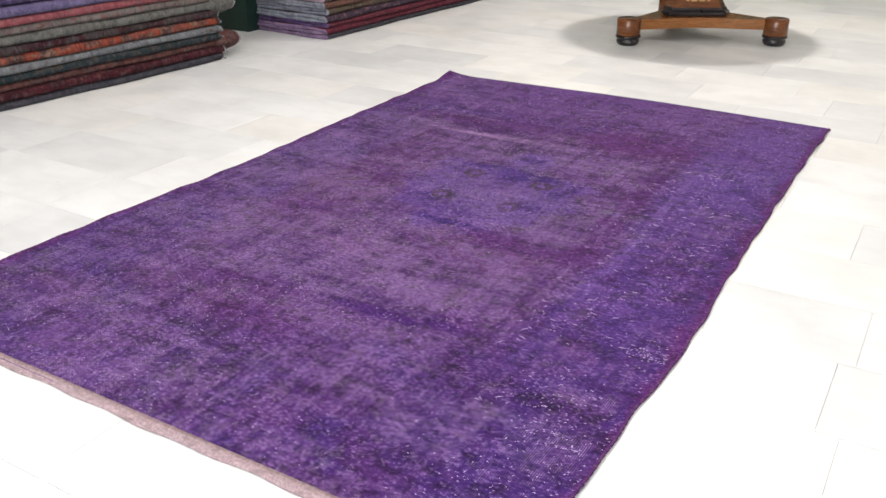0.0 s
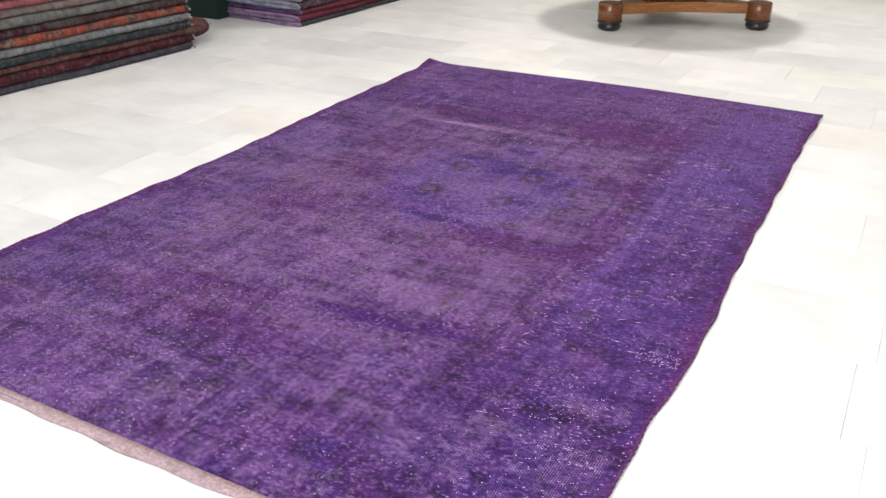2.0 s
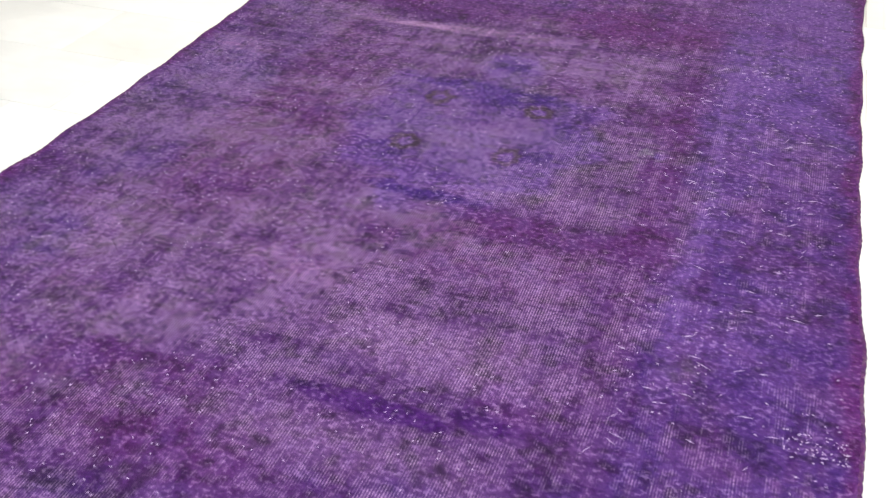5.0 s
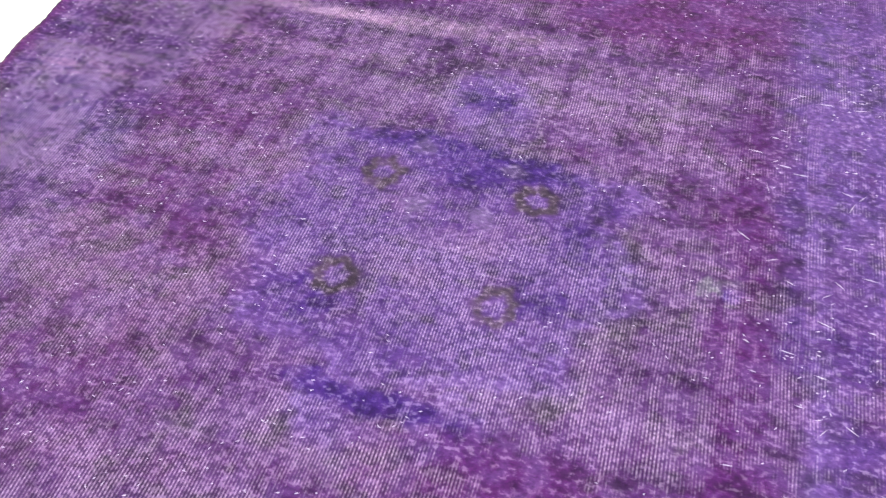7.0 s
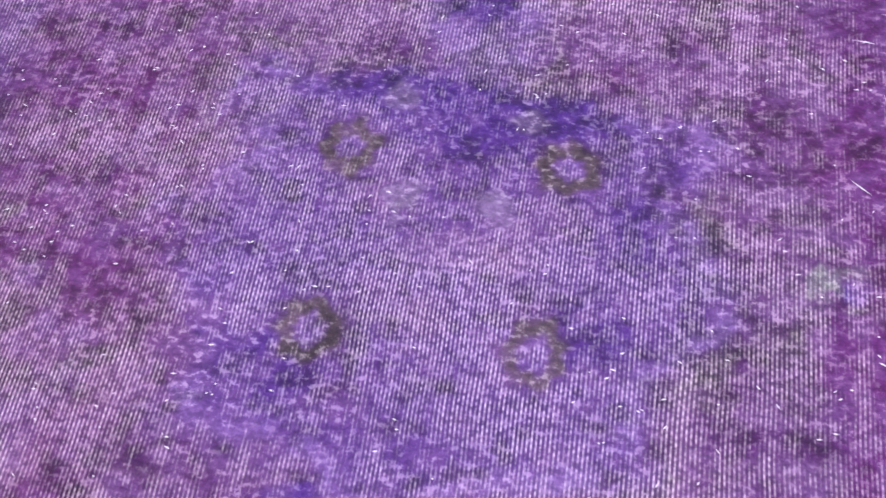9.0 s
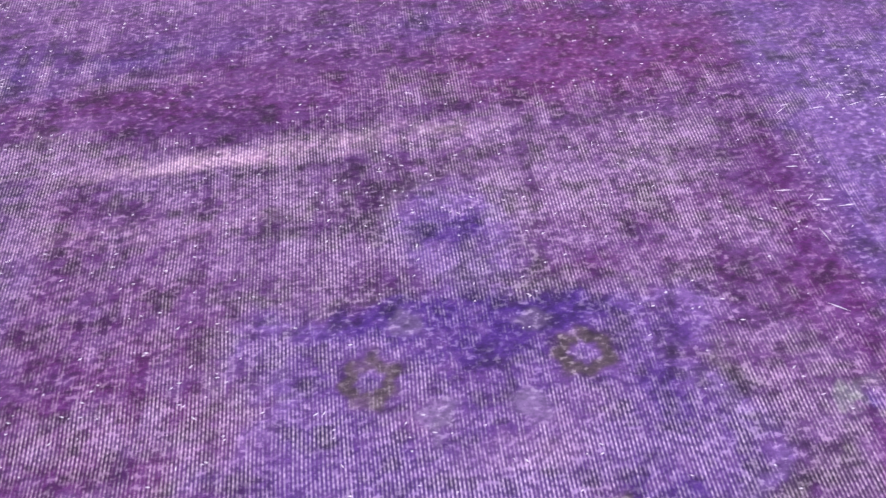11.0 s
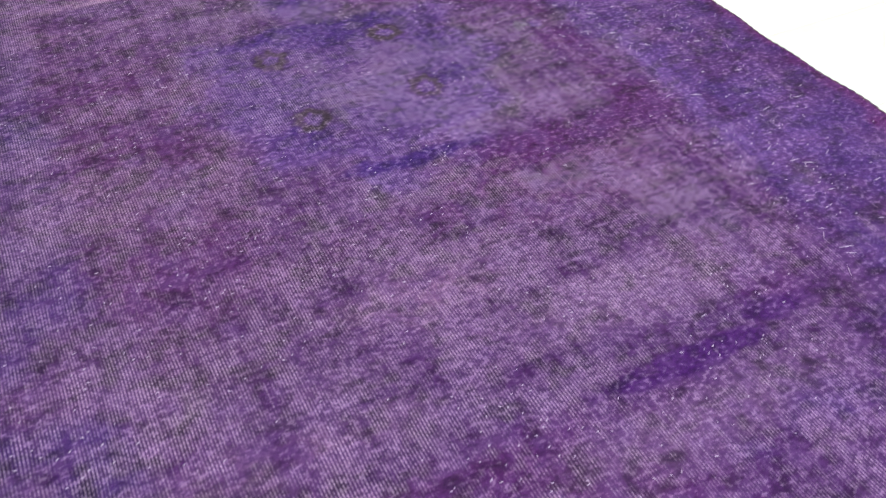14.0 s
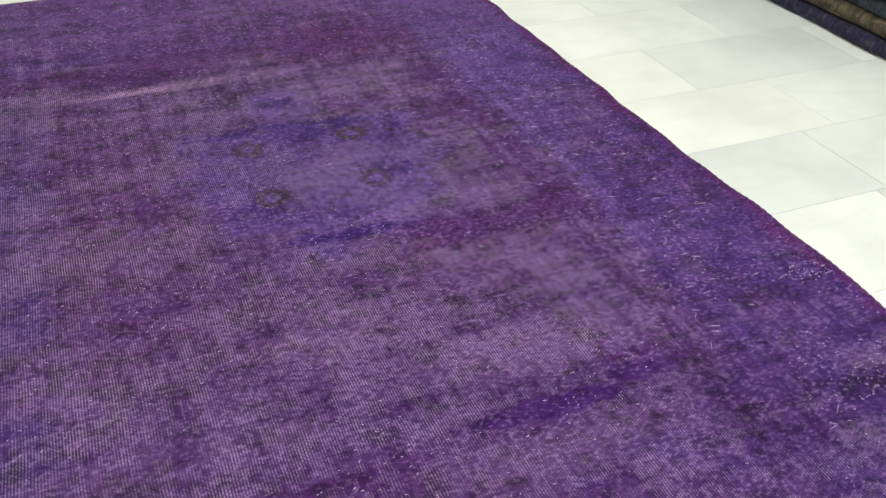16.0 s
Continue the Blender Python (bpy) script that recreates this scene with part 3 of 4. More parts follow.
def rug_height(x, y):
    """Top of the pile: slight waves, the edges a little loose, one far corner lifted."""
    z = 0.0075 + 0.0016 * np.sin(x * 7 + 1.3 * y) * np.sin(y * 4.1) + 0.003 * (cloudy(x, y, 3, 3, 33, 2) - 0.5)
    edge = np.minimum(x, RW - x)
    z = z + np.clip(1 - edge / 0.05, 0, 1) * (0.002 + 0.0015 * np.sin(y * 27))
    return np.maximum(z + 0.02 * np.clip(1 - np.hypot(x, y - RL) / 0.16, 0, 1) ** 2, 0.0045)


def rug():
    top = tagged(new("area_rug"), "worn overdyed purple area rug with faded medallion on marble", "rug")
    nx, ny = 520, 820
    v = np.linspace(0.0, 1.0, ny)[:, None] * RL
    u = np.linspace(0.0, 1.0, nx)[None, :]
    left, right = rug_outline(v)
    x = left + (right - left) * u
    y = v + far_bow(u) * np.clip((v - 2.3) / (RL - 2.3), 0, 1) ** 2
    z = rug_height(x, y)
    co = np.stack([x, y, z], -1).reshape(-1, 3)
    ring = np.r_[np.arange(nx), np.arange(1, ny) * nx + nx - 1, (ny - 1) * nx + np.arange(nx - 2, -1, -1), np.arange(ny - 2, 0, -1) * nx]
    low = co[ring] * (1, 1, 0) + (0, 0, 0.0008)
    quads = (np.arange(ny - 1)[:, None] * nx + np.arange(nx - 1)[None]).ravel()
    faces = np.stack([quads, quads + 1, quads + nx + 1, quads + nx], 1)
    m, k = len(ring), np.arange(len(ring))
    skirt = np.stack([ring, nx * ny + k, nx * ny + (k + 1) % m, ring[(k + 1) % m]], 1)
    me = bpy.data.meshes.new("woven_body")
    me.from_pydata(np.r_[co, low].tolist(), [], np.r_[faces, skirt].tolist() + [(nx * ny + k[::-1]).tolist()])
    dye, worn = rug_pattern(np.r_[co, low][:, 0], np.r_[co, low][:, 1])
    colour = me.attributes.new("dye", "FLOAT_COLOR", "POINT")
    colour.data.foreach_set("color", np.c_[dye, np.ones(len(dye))].ravel().astype(np.float32))
    wear = me.attributes.new("worn", "FLOAT", "POINT")
    wear.data.foreach_set("value", worn.astype(np.float32))
    me.polygons.foreach_set("use_smooth", np.ones(len(me.polygons), bool))
    me.materials.append(M_RUG)
    body = new("woven_body", me)
    body.parent = top
    # overcast cords along both sides
    for side in (0, 1):
        bm = bmesh.new()
        vs = np.linspace(0.0, RL, 420)
        e = rug_outline(vs)[side]
        zs = rug_height(np.clip(e, 0.0, RW), vs)
        rings = []
        for n in range(len(vs)):
            r = 0.0042 + 0.0009 * math.sin(n * 2.1)
            rings.append([bm.verts.new((e[n] + r * math.cos(a), vs[n], max(zs[n] - 0.002, 0.0042) + 0.9 * r * math.sin(a))) for a in (0, 1.05, 2.09, 3.14, 4.19, 5.24)])
        for a, b in zip(rings, rings[1:]):
            for n in range(6):
                bm.faces.new((a[n], a[(n + 1) % 6], b[(n + 1) % 6], b[n]))
        bm.faces.new(rings[0][::-1])
        bm.faces.new(rings[-1])
        part("selvedge", bm, M_SELVEDGE, top, "dark plum overcast edge cord", smooth=True)
    # pink woven web at both ends
    for name, y0, y1, z1 in (("end_web", -0.011, 0.014, 0.0115), ("end_web", RL - 0.002, RL + 0.007, 0.006)):
        bm = bmesh.new()
        rows = []
        for n in range(260):
            q = n / 259 * RW
            w = 0.0025 * math.sin(q * 31) + 0.002 * math.sin(q * 11)
            far = float(far_bow(n / 259)) if y0 > 0 else 0.0
            if y0 < 0:
                ring_ = [(q, y0 + w, 0.001), (q, y0 + w, 0.004 + 0.001 * math.sin(n)), (q, (y0 + y1) / 2, z1 - 0.003), (q, y1, z1 + 0.0005 * math.sin(1.7 * n)), (q, y1, 0.001)]
            else:
                ring_ = [(q, y0 + far, 0.001), (q, y0 + far, z1 + 0.001), (q, (y0 + y1) / 2 + far, z1 - 0.001), (q, y1 + w + far, 0.003 + 0.0006 * math.sin(1.9 * n)), (q, y1 + w + far, 0.001)]
            rows.append([bm.verts.new(c) for c in ring_])
        for a, b in zip(rows, rows[1:]):
            for n in range(5):
                bm.faces.new((a[n], b[n], b[(n + 1) % 5], a[(n + 1) % 5]))
        bm.faces.new(rows[0])
        bm.faces.new(rows[-1][::-1])
        part(name, bm, M_FRINGE, top, "faded pink flat-woven end strip", smooth=True)
    # bare pale knots standing out of the worn pile
    verts, faces = [], []
    tries = rng.random((26000, 2)) * (RW - 0.05, RL - 0.05) + 0.025
    thick = 0.17 + 0.5 * np.clip((tries[:, 0] - 1.35) / 0.4, 0, 1) * np.clip((1.9 - tries[:, 1]) / 1.5, 0.15, 1)
    thick += 0.10 * np.clip((0.9 - tries[:, 1]) / 0.9, 0, 1) + 0.10 * np.clip((0.5 - tries[:, 0]) / 0.5, 0, 1)
    thick *= np.clip((cloudy(tries[:, 0], tries[:, 1], 7, 7, 51, 3) - 0.33) * 4, 0, 1)
    keep = tries[rng.random(len(tries)) < thick * 0.75]
    tuft = np.c_[1.83 - 0.10 * rng.random(60) ** 1.5, 0.79 + 0.05 * (rng.random(60) - 0.5)]
    stray = np.c_[1.42 + 0.36 * rng.random(90), 0.35 + 1.75 * rng.random(90)]
    for n, (px, py) in enumerate(np.r_[keep, tuft, stray]):
        h = float(rug_height(np.array(px), np.array(py)))
        a = rng.normal(0.15, 0.5)
        l, w = 0.0018 + 0.0028 * rng.random(), 0.0008 + 0.0005 * rng.random()
        if n >= len(keep) + len(tuft):
            l, w = 0.007 + 0.011 * rng.random(), 0.0008
        c, s = math.cos(a), math.sin(a)
        b = len(verts)
        verts += [(px - c * l, py - s * l, h - 0.0002), (px + s * w, py - c * w, h - 0.0002), (px + c * l, py + s * l, h - 0.0002), (px - s * w, py + c * w, h - 0.0002), (px, py, h + 0.0014)]
        faces += [(b, b + 1, b + 4), (b + 1, b + 2, b + 4), (b + 2, b + 3, b + 4), (b + 3, b, b + 4)]
    me = bpy.data.meshes.new("knot_fluff")
    me.from_pydata(verts, [], faces)
    me.materials.append(M_KNOT)
    knots = tagged(new("knot_fluff", me), "pale bare knots in the worn pile", kind="stuff")
    knots.parent = top
    return top


rug()

# ---------------------------------------------------------------- pedestal table
def table():
    top = tagged(new("pedestal_table"), "round walnut pedestal table on a three-footed concave base", "table")
    cx, cy = 0.762, 4.553
    top.location = (cx, cy, 0)
    feet = [(0.518 - cx, 4.125 - cy), (1.268 - cx, 4.560 - cy)]
    mx, my = (feet[0][0] + feet[1][0]) / 2, (feet[0][1] + feet[1][1]) / 2
    feet.append((-2 * mx - 0.01, -2 * my + 0.01))
    # platform with three concave sides
    bm = bmesh.new()
    ring = []
    for k in range(3):
        (ax, ay), (bx, by) = feet[k], feet[(k + 1) % 3]
        for n in range(1, 16):
            f = n / 16
            px, py = ax + (bx - ax) * f, ay + (by - ay) * f
            pull = 0.44 * math.sin(math.pi * f) ** 0.8 * 0.55
            out = 0.055 * abs(2 * f - 1) ** 2
            qx, qy = px * (1 - pull), py * (1 - pull)
            r = math.hypot(px, py)
            ring.append((qx + px / r * out, qy + py / r * out))
    levels = ((0.995, 0.088), (1.0, 0.092), (1.0, 0.142), (0.99, 0.147))
    loops = [[bm.verts.new((x * s, y * s, z)) for x, y in ring] for s, z in levels]
    for a, b in zip(loops, loops[1:]):
        for n in range(len(ring)):
            bm.faces.new((a[n], a[(n + 1) % len(ring)], b[(n + 1) % len(ring)], b[n]))
    bm.faces.new(loops[0][::-1])
    bm.faces.new(loops[-1])
    part("platform", bm, M_WOOD_EDGE, top, "cross-grained concave walnut platform")
    for fx, fy in feet:
        bm = bmesh.new()
        lathe(bm, ((0.066, 0.058), (0.070, 0.064), (0.070, 0.150), (0.066, 0.156), (0.03, 0.157)), 28, fx, fy)
        drum = part("foot_drum", bm, M_WOOD, top, smooth=True)
        bm = bmesh.new()
        lathe(bm, ((0.045, 0.0), (0.058, 0.006), (0.066, 0.020), (0.066, 0.032), (0.058, 0.042), (0.072, 0.047), (0.074, 0.054), (0.068, 0.060)), 28, fx, fy)
        part("bun_foot", bm, M_EBONY, drum, "turned black bun foot", smooth=True)
    # three-sided column, flared to the foot: corners point at the feet
    base = math.atan2(feet[0][1], feet[0][0])

    def tri(r, cut, z):
        pts = []
        for k in range(3):
            a = base + k * 2 * math.pi / 3
            for d in (-cut, cut):
                pts.append((r * math.cos(a + d), r * math.sin(a + d), z))
        return pts

    def stack(sections):
        bm = bmesh.new()
        loops = [[bm.verts.new(c) for c in tri(*s)] for s in sections]
        for a, b in zip(loops, loops[1:]):
            for n in range(6):
                bm.faces.new((a[n], a[(n + 1) % 6], b[(n + 1) % 6], b[n]))
        bm.faces.new(loops[0][::-1])
        bm.faces.new(loops[-1])
        return bm

    part("plinth_moulding", stack(((0.215, 0.16, 0.147), (0.222, 0.16, 0.155), (0.222, 0.16, 0.172), (0.205, 0.17, 0.182), (0.20, 0.17, 0.196))), M_EBONY, top, "black moulded plinth")
    profile = ((0.192, 0.197), (0.176, 0.225), (0.155, 0.27), (0.138, 0.32), (0.126, 0.38), (0.118, 0.46), (0.114, 0.55), (0.118, 0.64), (0.150, 0.70))
    part("column", stack([(r, 0.24, z) for r, z in profile]), M_WOOD, top, "flared three-sided walnut column")
    # black panels with a pale line round them, on each face
    for k in range(3):
        a = base + (k + 0.5) * 2 * math.pi / 3
        for name, grow, off, material, label in (("panel_line", 0.010, 0.0015, M_STRING, "pale inlaid line"), ("inlay_panel", 0.0, 0.003, M_EBONY, "black inlaid panel")):
            bm = bmesh.new()
            rows = []
            for n in range(9):
                z = 0.245 - grow + (0.42 + 2 * grow) * n / 8
                r = np.interp(z, [q[1] for q in profile], [q[0] for q in profile])
                face = r * math.cos(math.pi / 3 - 0.24) + off
                half = r * math.sin(math.pi / 3 - 0.24) * 0.50 + grow
                row = []
                for m in range(9):
                    s = (m / 8 * 2 - 1) * half
                    dz = 0.012 * (abs(math.sin(3 * math.pi * m / 8)) - 0.3) * (1 if n == 0 else 0)
                    row.append(bm.verts.new((face * math.cos(a) - s * math.sin(a), face * math.sin(a) + s * math.cos(a), z - dz)))
                rows.append(row)
            for p, q in zip(rows, rows[1:]):
                for m in range(8):
                    bm.faces.new((p[m], p[m + 1], q[m + 1], q[m]))
            made = bmesh.ops.extrude_face_region(bm, geom=list(bm.faces))
            for g in made["geom"]:
                if isinstance(g, bmesh.types.BMVert):
                    g.co -= Vector((math.cos(a), math.sin(a), 0)) * 0.008
            bmesh.ops.recalc_face_normals(bm, faces=bm.faces)
            part(name, bm, material, top, label)
    bm = bmesh.new()
    lathe(bm, ((0.16, 0.70), (0.52, 0.712), (0.575, 0.72), (0.585, 0.735), (0.58, 0.748), (0.56, 0.752), (0.02, 0.753)), 64)
    part("tabletop", bm, M_WOOD, top, "round walnut tabletop", smooth=True)
    return top


table()

# ---------------------------------------------------------------- stacks of folded carpets
def shade(r, g, b):
    """A base colour from its everyday 0 to 255 values."""
    grey = 0.2 * (r + g + b) / 3
    return tuple(((0.8 * c + grey) / 255 + 0.055) ** 2.4 / 1.055**2.4 for c in (r, g, b))


PALETTE = {
    "charcoal": folded_material("charcoal_carpet", shade(62, 64, 74), shade(84, 82, 92), shade(52, 40, 52)),
    "maroon": folded_material("maroon_carpet", shade(92, 26, 38), shade(60, 18, 30), shade(120, 52, 52)),
    "teal": folded_material("dark_teal_carpet", shade(34, 56, 62), shade(50, 60, 66), shade(110, 88, 72)),
    "silver": folded_material("silver_grey_carpet", shade(150, 154, 158), shade(120, 124, 128), shade(92, 72, 72)),
    "ember": folded_material("orange_red_carpet", shade(186, 72, 44), shade(64, 60, 60), shade(150, 120, 100), 6),
    "wine": folded_material("wine_carpet", shade(74, 24, 36), shade(84, 80, 78), shade(56, 48, 50), 6),
    "moss": folded_material("grey_green_carpet", shade(128, 128, 120), shade(104, 106, 100), shade(86, 82, 78)),
    "ash": folded_material("ash_carpet", shade(142, 132, 126), shade(120, 108, 104), shade(150, 84, 78), 8),
    "salmon": folded_material("salmon_carpet", shade(186, 92, 96), shade(160, 74, 84), shade(140, 104, 112)),
    "lavender": folded_material("lavender_carpet", shade(126, 112, 164), shade(104, 92, 140), shade(92, 76, 112)),
    "grape": folded_material("grape_carpet", shade(88, 72, 122), shade(74, 58, 104), shade(112, 92, 130)),
    "denim": folded_material("denim_blue_carpet", shade(64, 74, 118), shade(48, 52, 82), shade(96, 102, 140), 8),
    "umber": folded_material("umber_carpet", shade(70, 56, 54), shade(48, 40, 44), shade(104, 76, 66)),
    "rust": folded_material("rust_carpet", shade(128, 74, 64), shade(92, 56, 56), shade(110, 92, 92)),
    "crimson": folded_material("crimson_carpet", shade(136, 46, 66), shade(112, 34, 52), shade(90, 50, 64)),
    "plum": folded_material("plum_carpet", shade(74, 54, 76), shade(56, 42, 60), shade(150, 100, 112), 10),
    "olive": folded_material("olive_carpet", shade(112, 96, 72), shade(82, 76, 62), shade(130, 82, 70)),
    "terracotta": folded_material("terracotta_carpet", shade(140, 90, 70), shade(110, 66, 60), shade(96, 88, 76)),
    "yellow": folded_material("yellow_carpet", shade(196, 176, 40), shade(172, 150, 44), shade(90, 84, 50)),
    "navy": folded_material("navy_carpet", shade(62, 56, 92), shade(50, 46, 76), shade(72, 68, 96)),
    "bronze": folded_material("bronze_carpet", shade(122, 106, 78), shade(88, 76, 62), shade(140, 124, 92)),
    "slate": folded_material("slate_carpet", shade(76, 84, 94), shade(60, 66, 76), shade(92, 98, 104)),
    "black": folded_material("black_carpet", shade(30, 34, 36), shade(22, 24, 28), shade(46, 50, 50)),
    "back_lilac": folded_material("lilac_backing", shade(176, 140, 184), shade(150, 116, 164), shade(128, 100, 142)),
    "back_grey": folded_material("pale_grey_backing", shade(172, 178, 192), shade(150, 156, 174), shade(132, 136, 152)),
    "back_pink": folded_material("pink_grey_backing", shade(184, 156, 176), shade(166, 140, 164), shade(140, 122, 146)),
    "back_purple": folded_material("purple_backing", shade(126, 92, 160), shade(104, 76, 140), shade(150, 124, 170)),
    "back_green": folded_material("yellow_green_backing", shade(176, 184, 116), shade(150, 160, 110), shade(120, 124, 100)),
}
M_EDGE_PALE = folded_material("pale_cotton_edge", shade(196, 190, 196), shade(170, 164, 172), shade(150, 140, 150), 40)
M_EDGE_DARK = folded_material("dim_wool_edge", shade(120, 104, 104), shade(96, 82, 86), shade(150, 136, 134), 40)


def folded_carpet(kind, words, length, width, thick, seed, edge=None, backing=None, nose=0.0, group=""):
    """One carpet folded double: the fold faces +x, the open end +y 0. Lies on z = 0."""
    r = random.Random(seed)
    top = tagged(new("folded_carpet"), words, "carpet", group)
    sheet = thick * (0.49 if backing else 0.44)
    gap = thick - 2 * sheet
    # profile of the sheet: along the bottom, round the fold, back along the top
    outer, inner = [], []
    R, ri = thick / 2, gap / 2
    steps = 9
    for n in range(6):
        q = -width + (width - R) * n / 5
        outer.append((q, 0.0))
        inner.append((q, sheet))
    for n in range(1, steps):
        a = -math.pi / 2 + math.pi * n / steps
        outer.append((-R + R * math.cos(a), R + R * math.sin(a)))
        inner.append((-R + ri * math.cos(a), R + ri * math.sin(a)))
    for n in range(6):
        q = -R - (width - R) * n / 5
        outer.append((q, thick))
        inner.append((q, thick - sheet))
    bm = bmesh.new()
    ph = [r.uniform(0, 6.28) for _ in range(6)]
    ny = max(14, int(length / 0.07))
    ends = []
    rows = []
    for n in range(ny + 1):
        t = n / ny
        v = t * length
        bulge = 0.006 * math.sin(v * 5 + ph[0]) + 0.004 * math.sin(v * 13 + ph[1])
        near = max(0.0, 1 - v / 0.12)
        lift = 0.0
        row = []
        for (ox, oz), (ix, iz) in zip(outer, inner):
            f = max(0.0, 1 + ox / width)
            sag = (0.0016 * math.sin(v * 9 + ph[2]) + 0.003 * near * math.sin(ox * 13 + ph[5])) * (oz / thick)
            yy = v - near * nose * math.sqrt(max(0.0, 1 - f**7)) * (0.75 + 0.25 * math.sin(oz / thick * math.pi)) + (0.010 * math.sin(ox * 17 + ph[3] + 2 * oz / thick) + 0.006 * math.sin(ox * 41 + ph[4])) * (1 - t)
            row.append((bm.verts.new((ox + bulge * f, yy, oz * (1 - 0.05 * near) + sag + lift)), bm.verts.new((ix + bulge * f, yy, iz * (1 - 0.05 * near) + sag + lift))))
        rows.append(row)
    for a, b in zip(rows, rows[1:]):
        for k in range(len(outer) - 1):
            bm.faces.new((a[k][0], a[k + 1][0], b[k + 1][0], b[k][0]))
            bm.faces.new((a[k][1], b[k][1], b[k + 1][1], a[k + 1][1]))
        bm.faces.new((a[0][0], b[0][0], b[0][1], a[0][1]))
        bm.faces.new((a[-1][0], a[-1][1], b[-1][1], b[-1][0]))
    for row in (rows[0], rows[-1]):
        for k in range(len(outer) - 1):
            bm.faces.new((row[k][0], row[k][1], row[k + 1][1], row[k + 1][0]))
    front = [((a[0].co + a[1].co) / 2) for a in rows[0]]
    bmesh.ops.recalc_face_normals(bm, faces=bm.faces)
    body = part("body", bm, PALETTE[kind], top, smooth=True)
    # cord along the cut edge at the near end, following the fold
    bm = bmesh.new()
    rings = []
    for k, c in enumerate(front):
        rad = sheet * (0.50 + 0.12 * r.random())
        fwd = (front[min(k + 1, len(front) - 1)] - front[max(k - 1, 0)]).normalized()
        side = Vector((0, -1, 0))
        up = fwd.cross(side)
        rings.append([bm.verts.new(c + side * (0.004 + rad * 0.9 * math.cos(a)) + up * rad * math.sin(a)) for a in (0, 0.9, 1.8, 2.7, 3.6, 4.5, 5.4)])
    for a, b in zip(rings, rings[1:]):
        for k in range(7):
            bm.faces.new((a[k], a[(k + 1) % 7], b[(k + 1) % 7], b[k]))
    bm.faces.new(rings[0][::-1])
    bm.faces.new(rings[-1])
    bmesh.ops.recalc_face_normals(bm, faces=bm.faces)
    part("edge_binding", bm, PALETTE[backing] if backing else (edge or M_EDGE_DARK), top, "pale bound cut edge", smooth=True)
    if nose > 0.05:
        # soft loop of carpet bulging out of the open end, with its pale edge
        cx, rx, ry, rz = -0.075, 0.08, nose, 0.054
        bm = bmesh.new()
        bmesh.ops.create_uvsphere(bm, u_segments=28, v_segments=14, radius=1.0)
        for q in bm.verts:
            wob = 1 + 0.06 * math.sin(5 * q.co.x + ph[0]) * math.cos(4 * q.co.y + ph[1])
            q.co = Vector((cx + rx * q.co.x * wob, -ry * q.co.y * wob, thick * 0.5 - 0.008 * max(0.0, q.co.y) + rz * q.co.z * (1 + 0.15 * math.sin(6 * q.co.x + ph[3]))))
        part("curled_end", bm, PALETTE[kind], top, smooth=True)
        bm = bmesh.new()
        rings = []
        for k in range(25):
            a = 2 * math.pi * k / 24
            c = Vector((cx + rx * 0.62 * math.cos(a), -ry * (0.80 + 0.05 * math.sin(2 * a + ph[2])), thick * 0.5 - 0.007 + rz * 0.62 * math.sin(a)))
            out = Vector((math.cos(a), 0, math.sin(a)))
            rings.append([bm.verts.new(c + out * 0.0045 * math.cos(b) + Vector((0, 0.007 * math.sin(b), 0))) for b in (0, 1.05, 2.1, 3.14, 4.2, 5.24)])
        for p, q in zip(rings, rings[1:]):
            for k in range(6):
                bm.faces.new((p[k], p[(k + 1) % 6], q[(k + 1) % 6], q[k]))
        bm.faces.new(rings[0][::-1])
        bm.faces.new(rings[-1])
        bmesh.ops.recalc_face_normals(bm, faces=bm.faces)
        part("loop_edge", bm, M_EDGE_PALE, top, "pale cotton edge of the loop", smooth=True)
    if edge is not None and r.random() < 0.75:
        # a few loose warp ends at the corner
        bm = bmesh.new()
        for k in range(9):
            q = Vector((-0.004 - 0.05 * r.random(), -0.004, thick * (0.2 + 0.6 * r.random())))
            d = Vector((r.uniform(0.2, 0.9), -r.uniform(0.3, 1.0), r.uniform(-0.9, 0.1))).normalized() * r.uniform(0.012, 0.026)
            w = 0.0022
            v = [bm.verts.new(q + Vector(o)) for o in ((w, 0, 0), (-w, 0, w), (0, w, -w))]
            tip = [bm.verts.new(q + d + Vector(o) * 0.6) for o in ((w, 0, 0), (-w, 0, w), (0, w, -w))]
            for m in range(3):
                bm.faces.new((v[m], v[(m + 1) % 3], tip[(m + 1) % 3], tip[m]))
            bm.faces.new(tip)
        bmesh.ops.recalc_face_normals(bm, faces=bm.faces)
        part("loose_fringe", bm, M_EDGE_PALE, top, "pale loose warp ends")
    return top


def pile_up(base, rows, length, width, group, seed, flip=False):
    """A stack of folded carpets, from the floor up; rows: kind, label, thickness, shift along, shift out, nose, edge, backing."""
    r = random.Random(seed)
    z = 0.001
    for n, (kind, words, thick, along, out, nose, edge, backing) in enumerate(rows):
        ob = folded_carpet(kind, words, length + r.uniform(-0.03, 0.03), width, thick, seed * 50 + n, edge, backing, nose, group)
        ob.matrix_world = base @ pose(out + r.uniform(-0.008, 0.008), along, z, 0, 0, r.uniform(-0.35, 0.35))
        z += thick + 0.0015


PALE, DIM = M_EDGE_PALE, M_EDGE_DARK
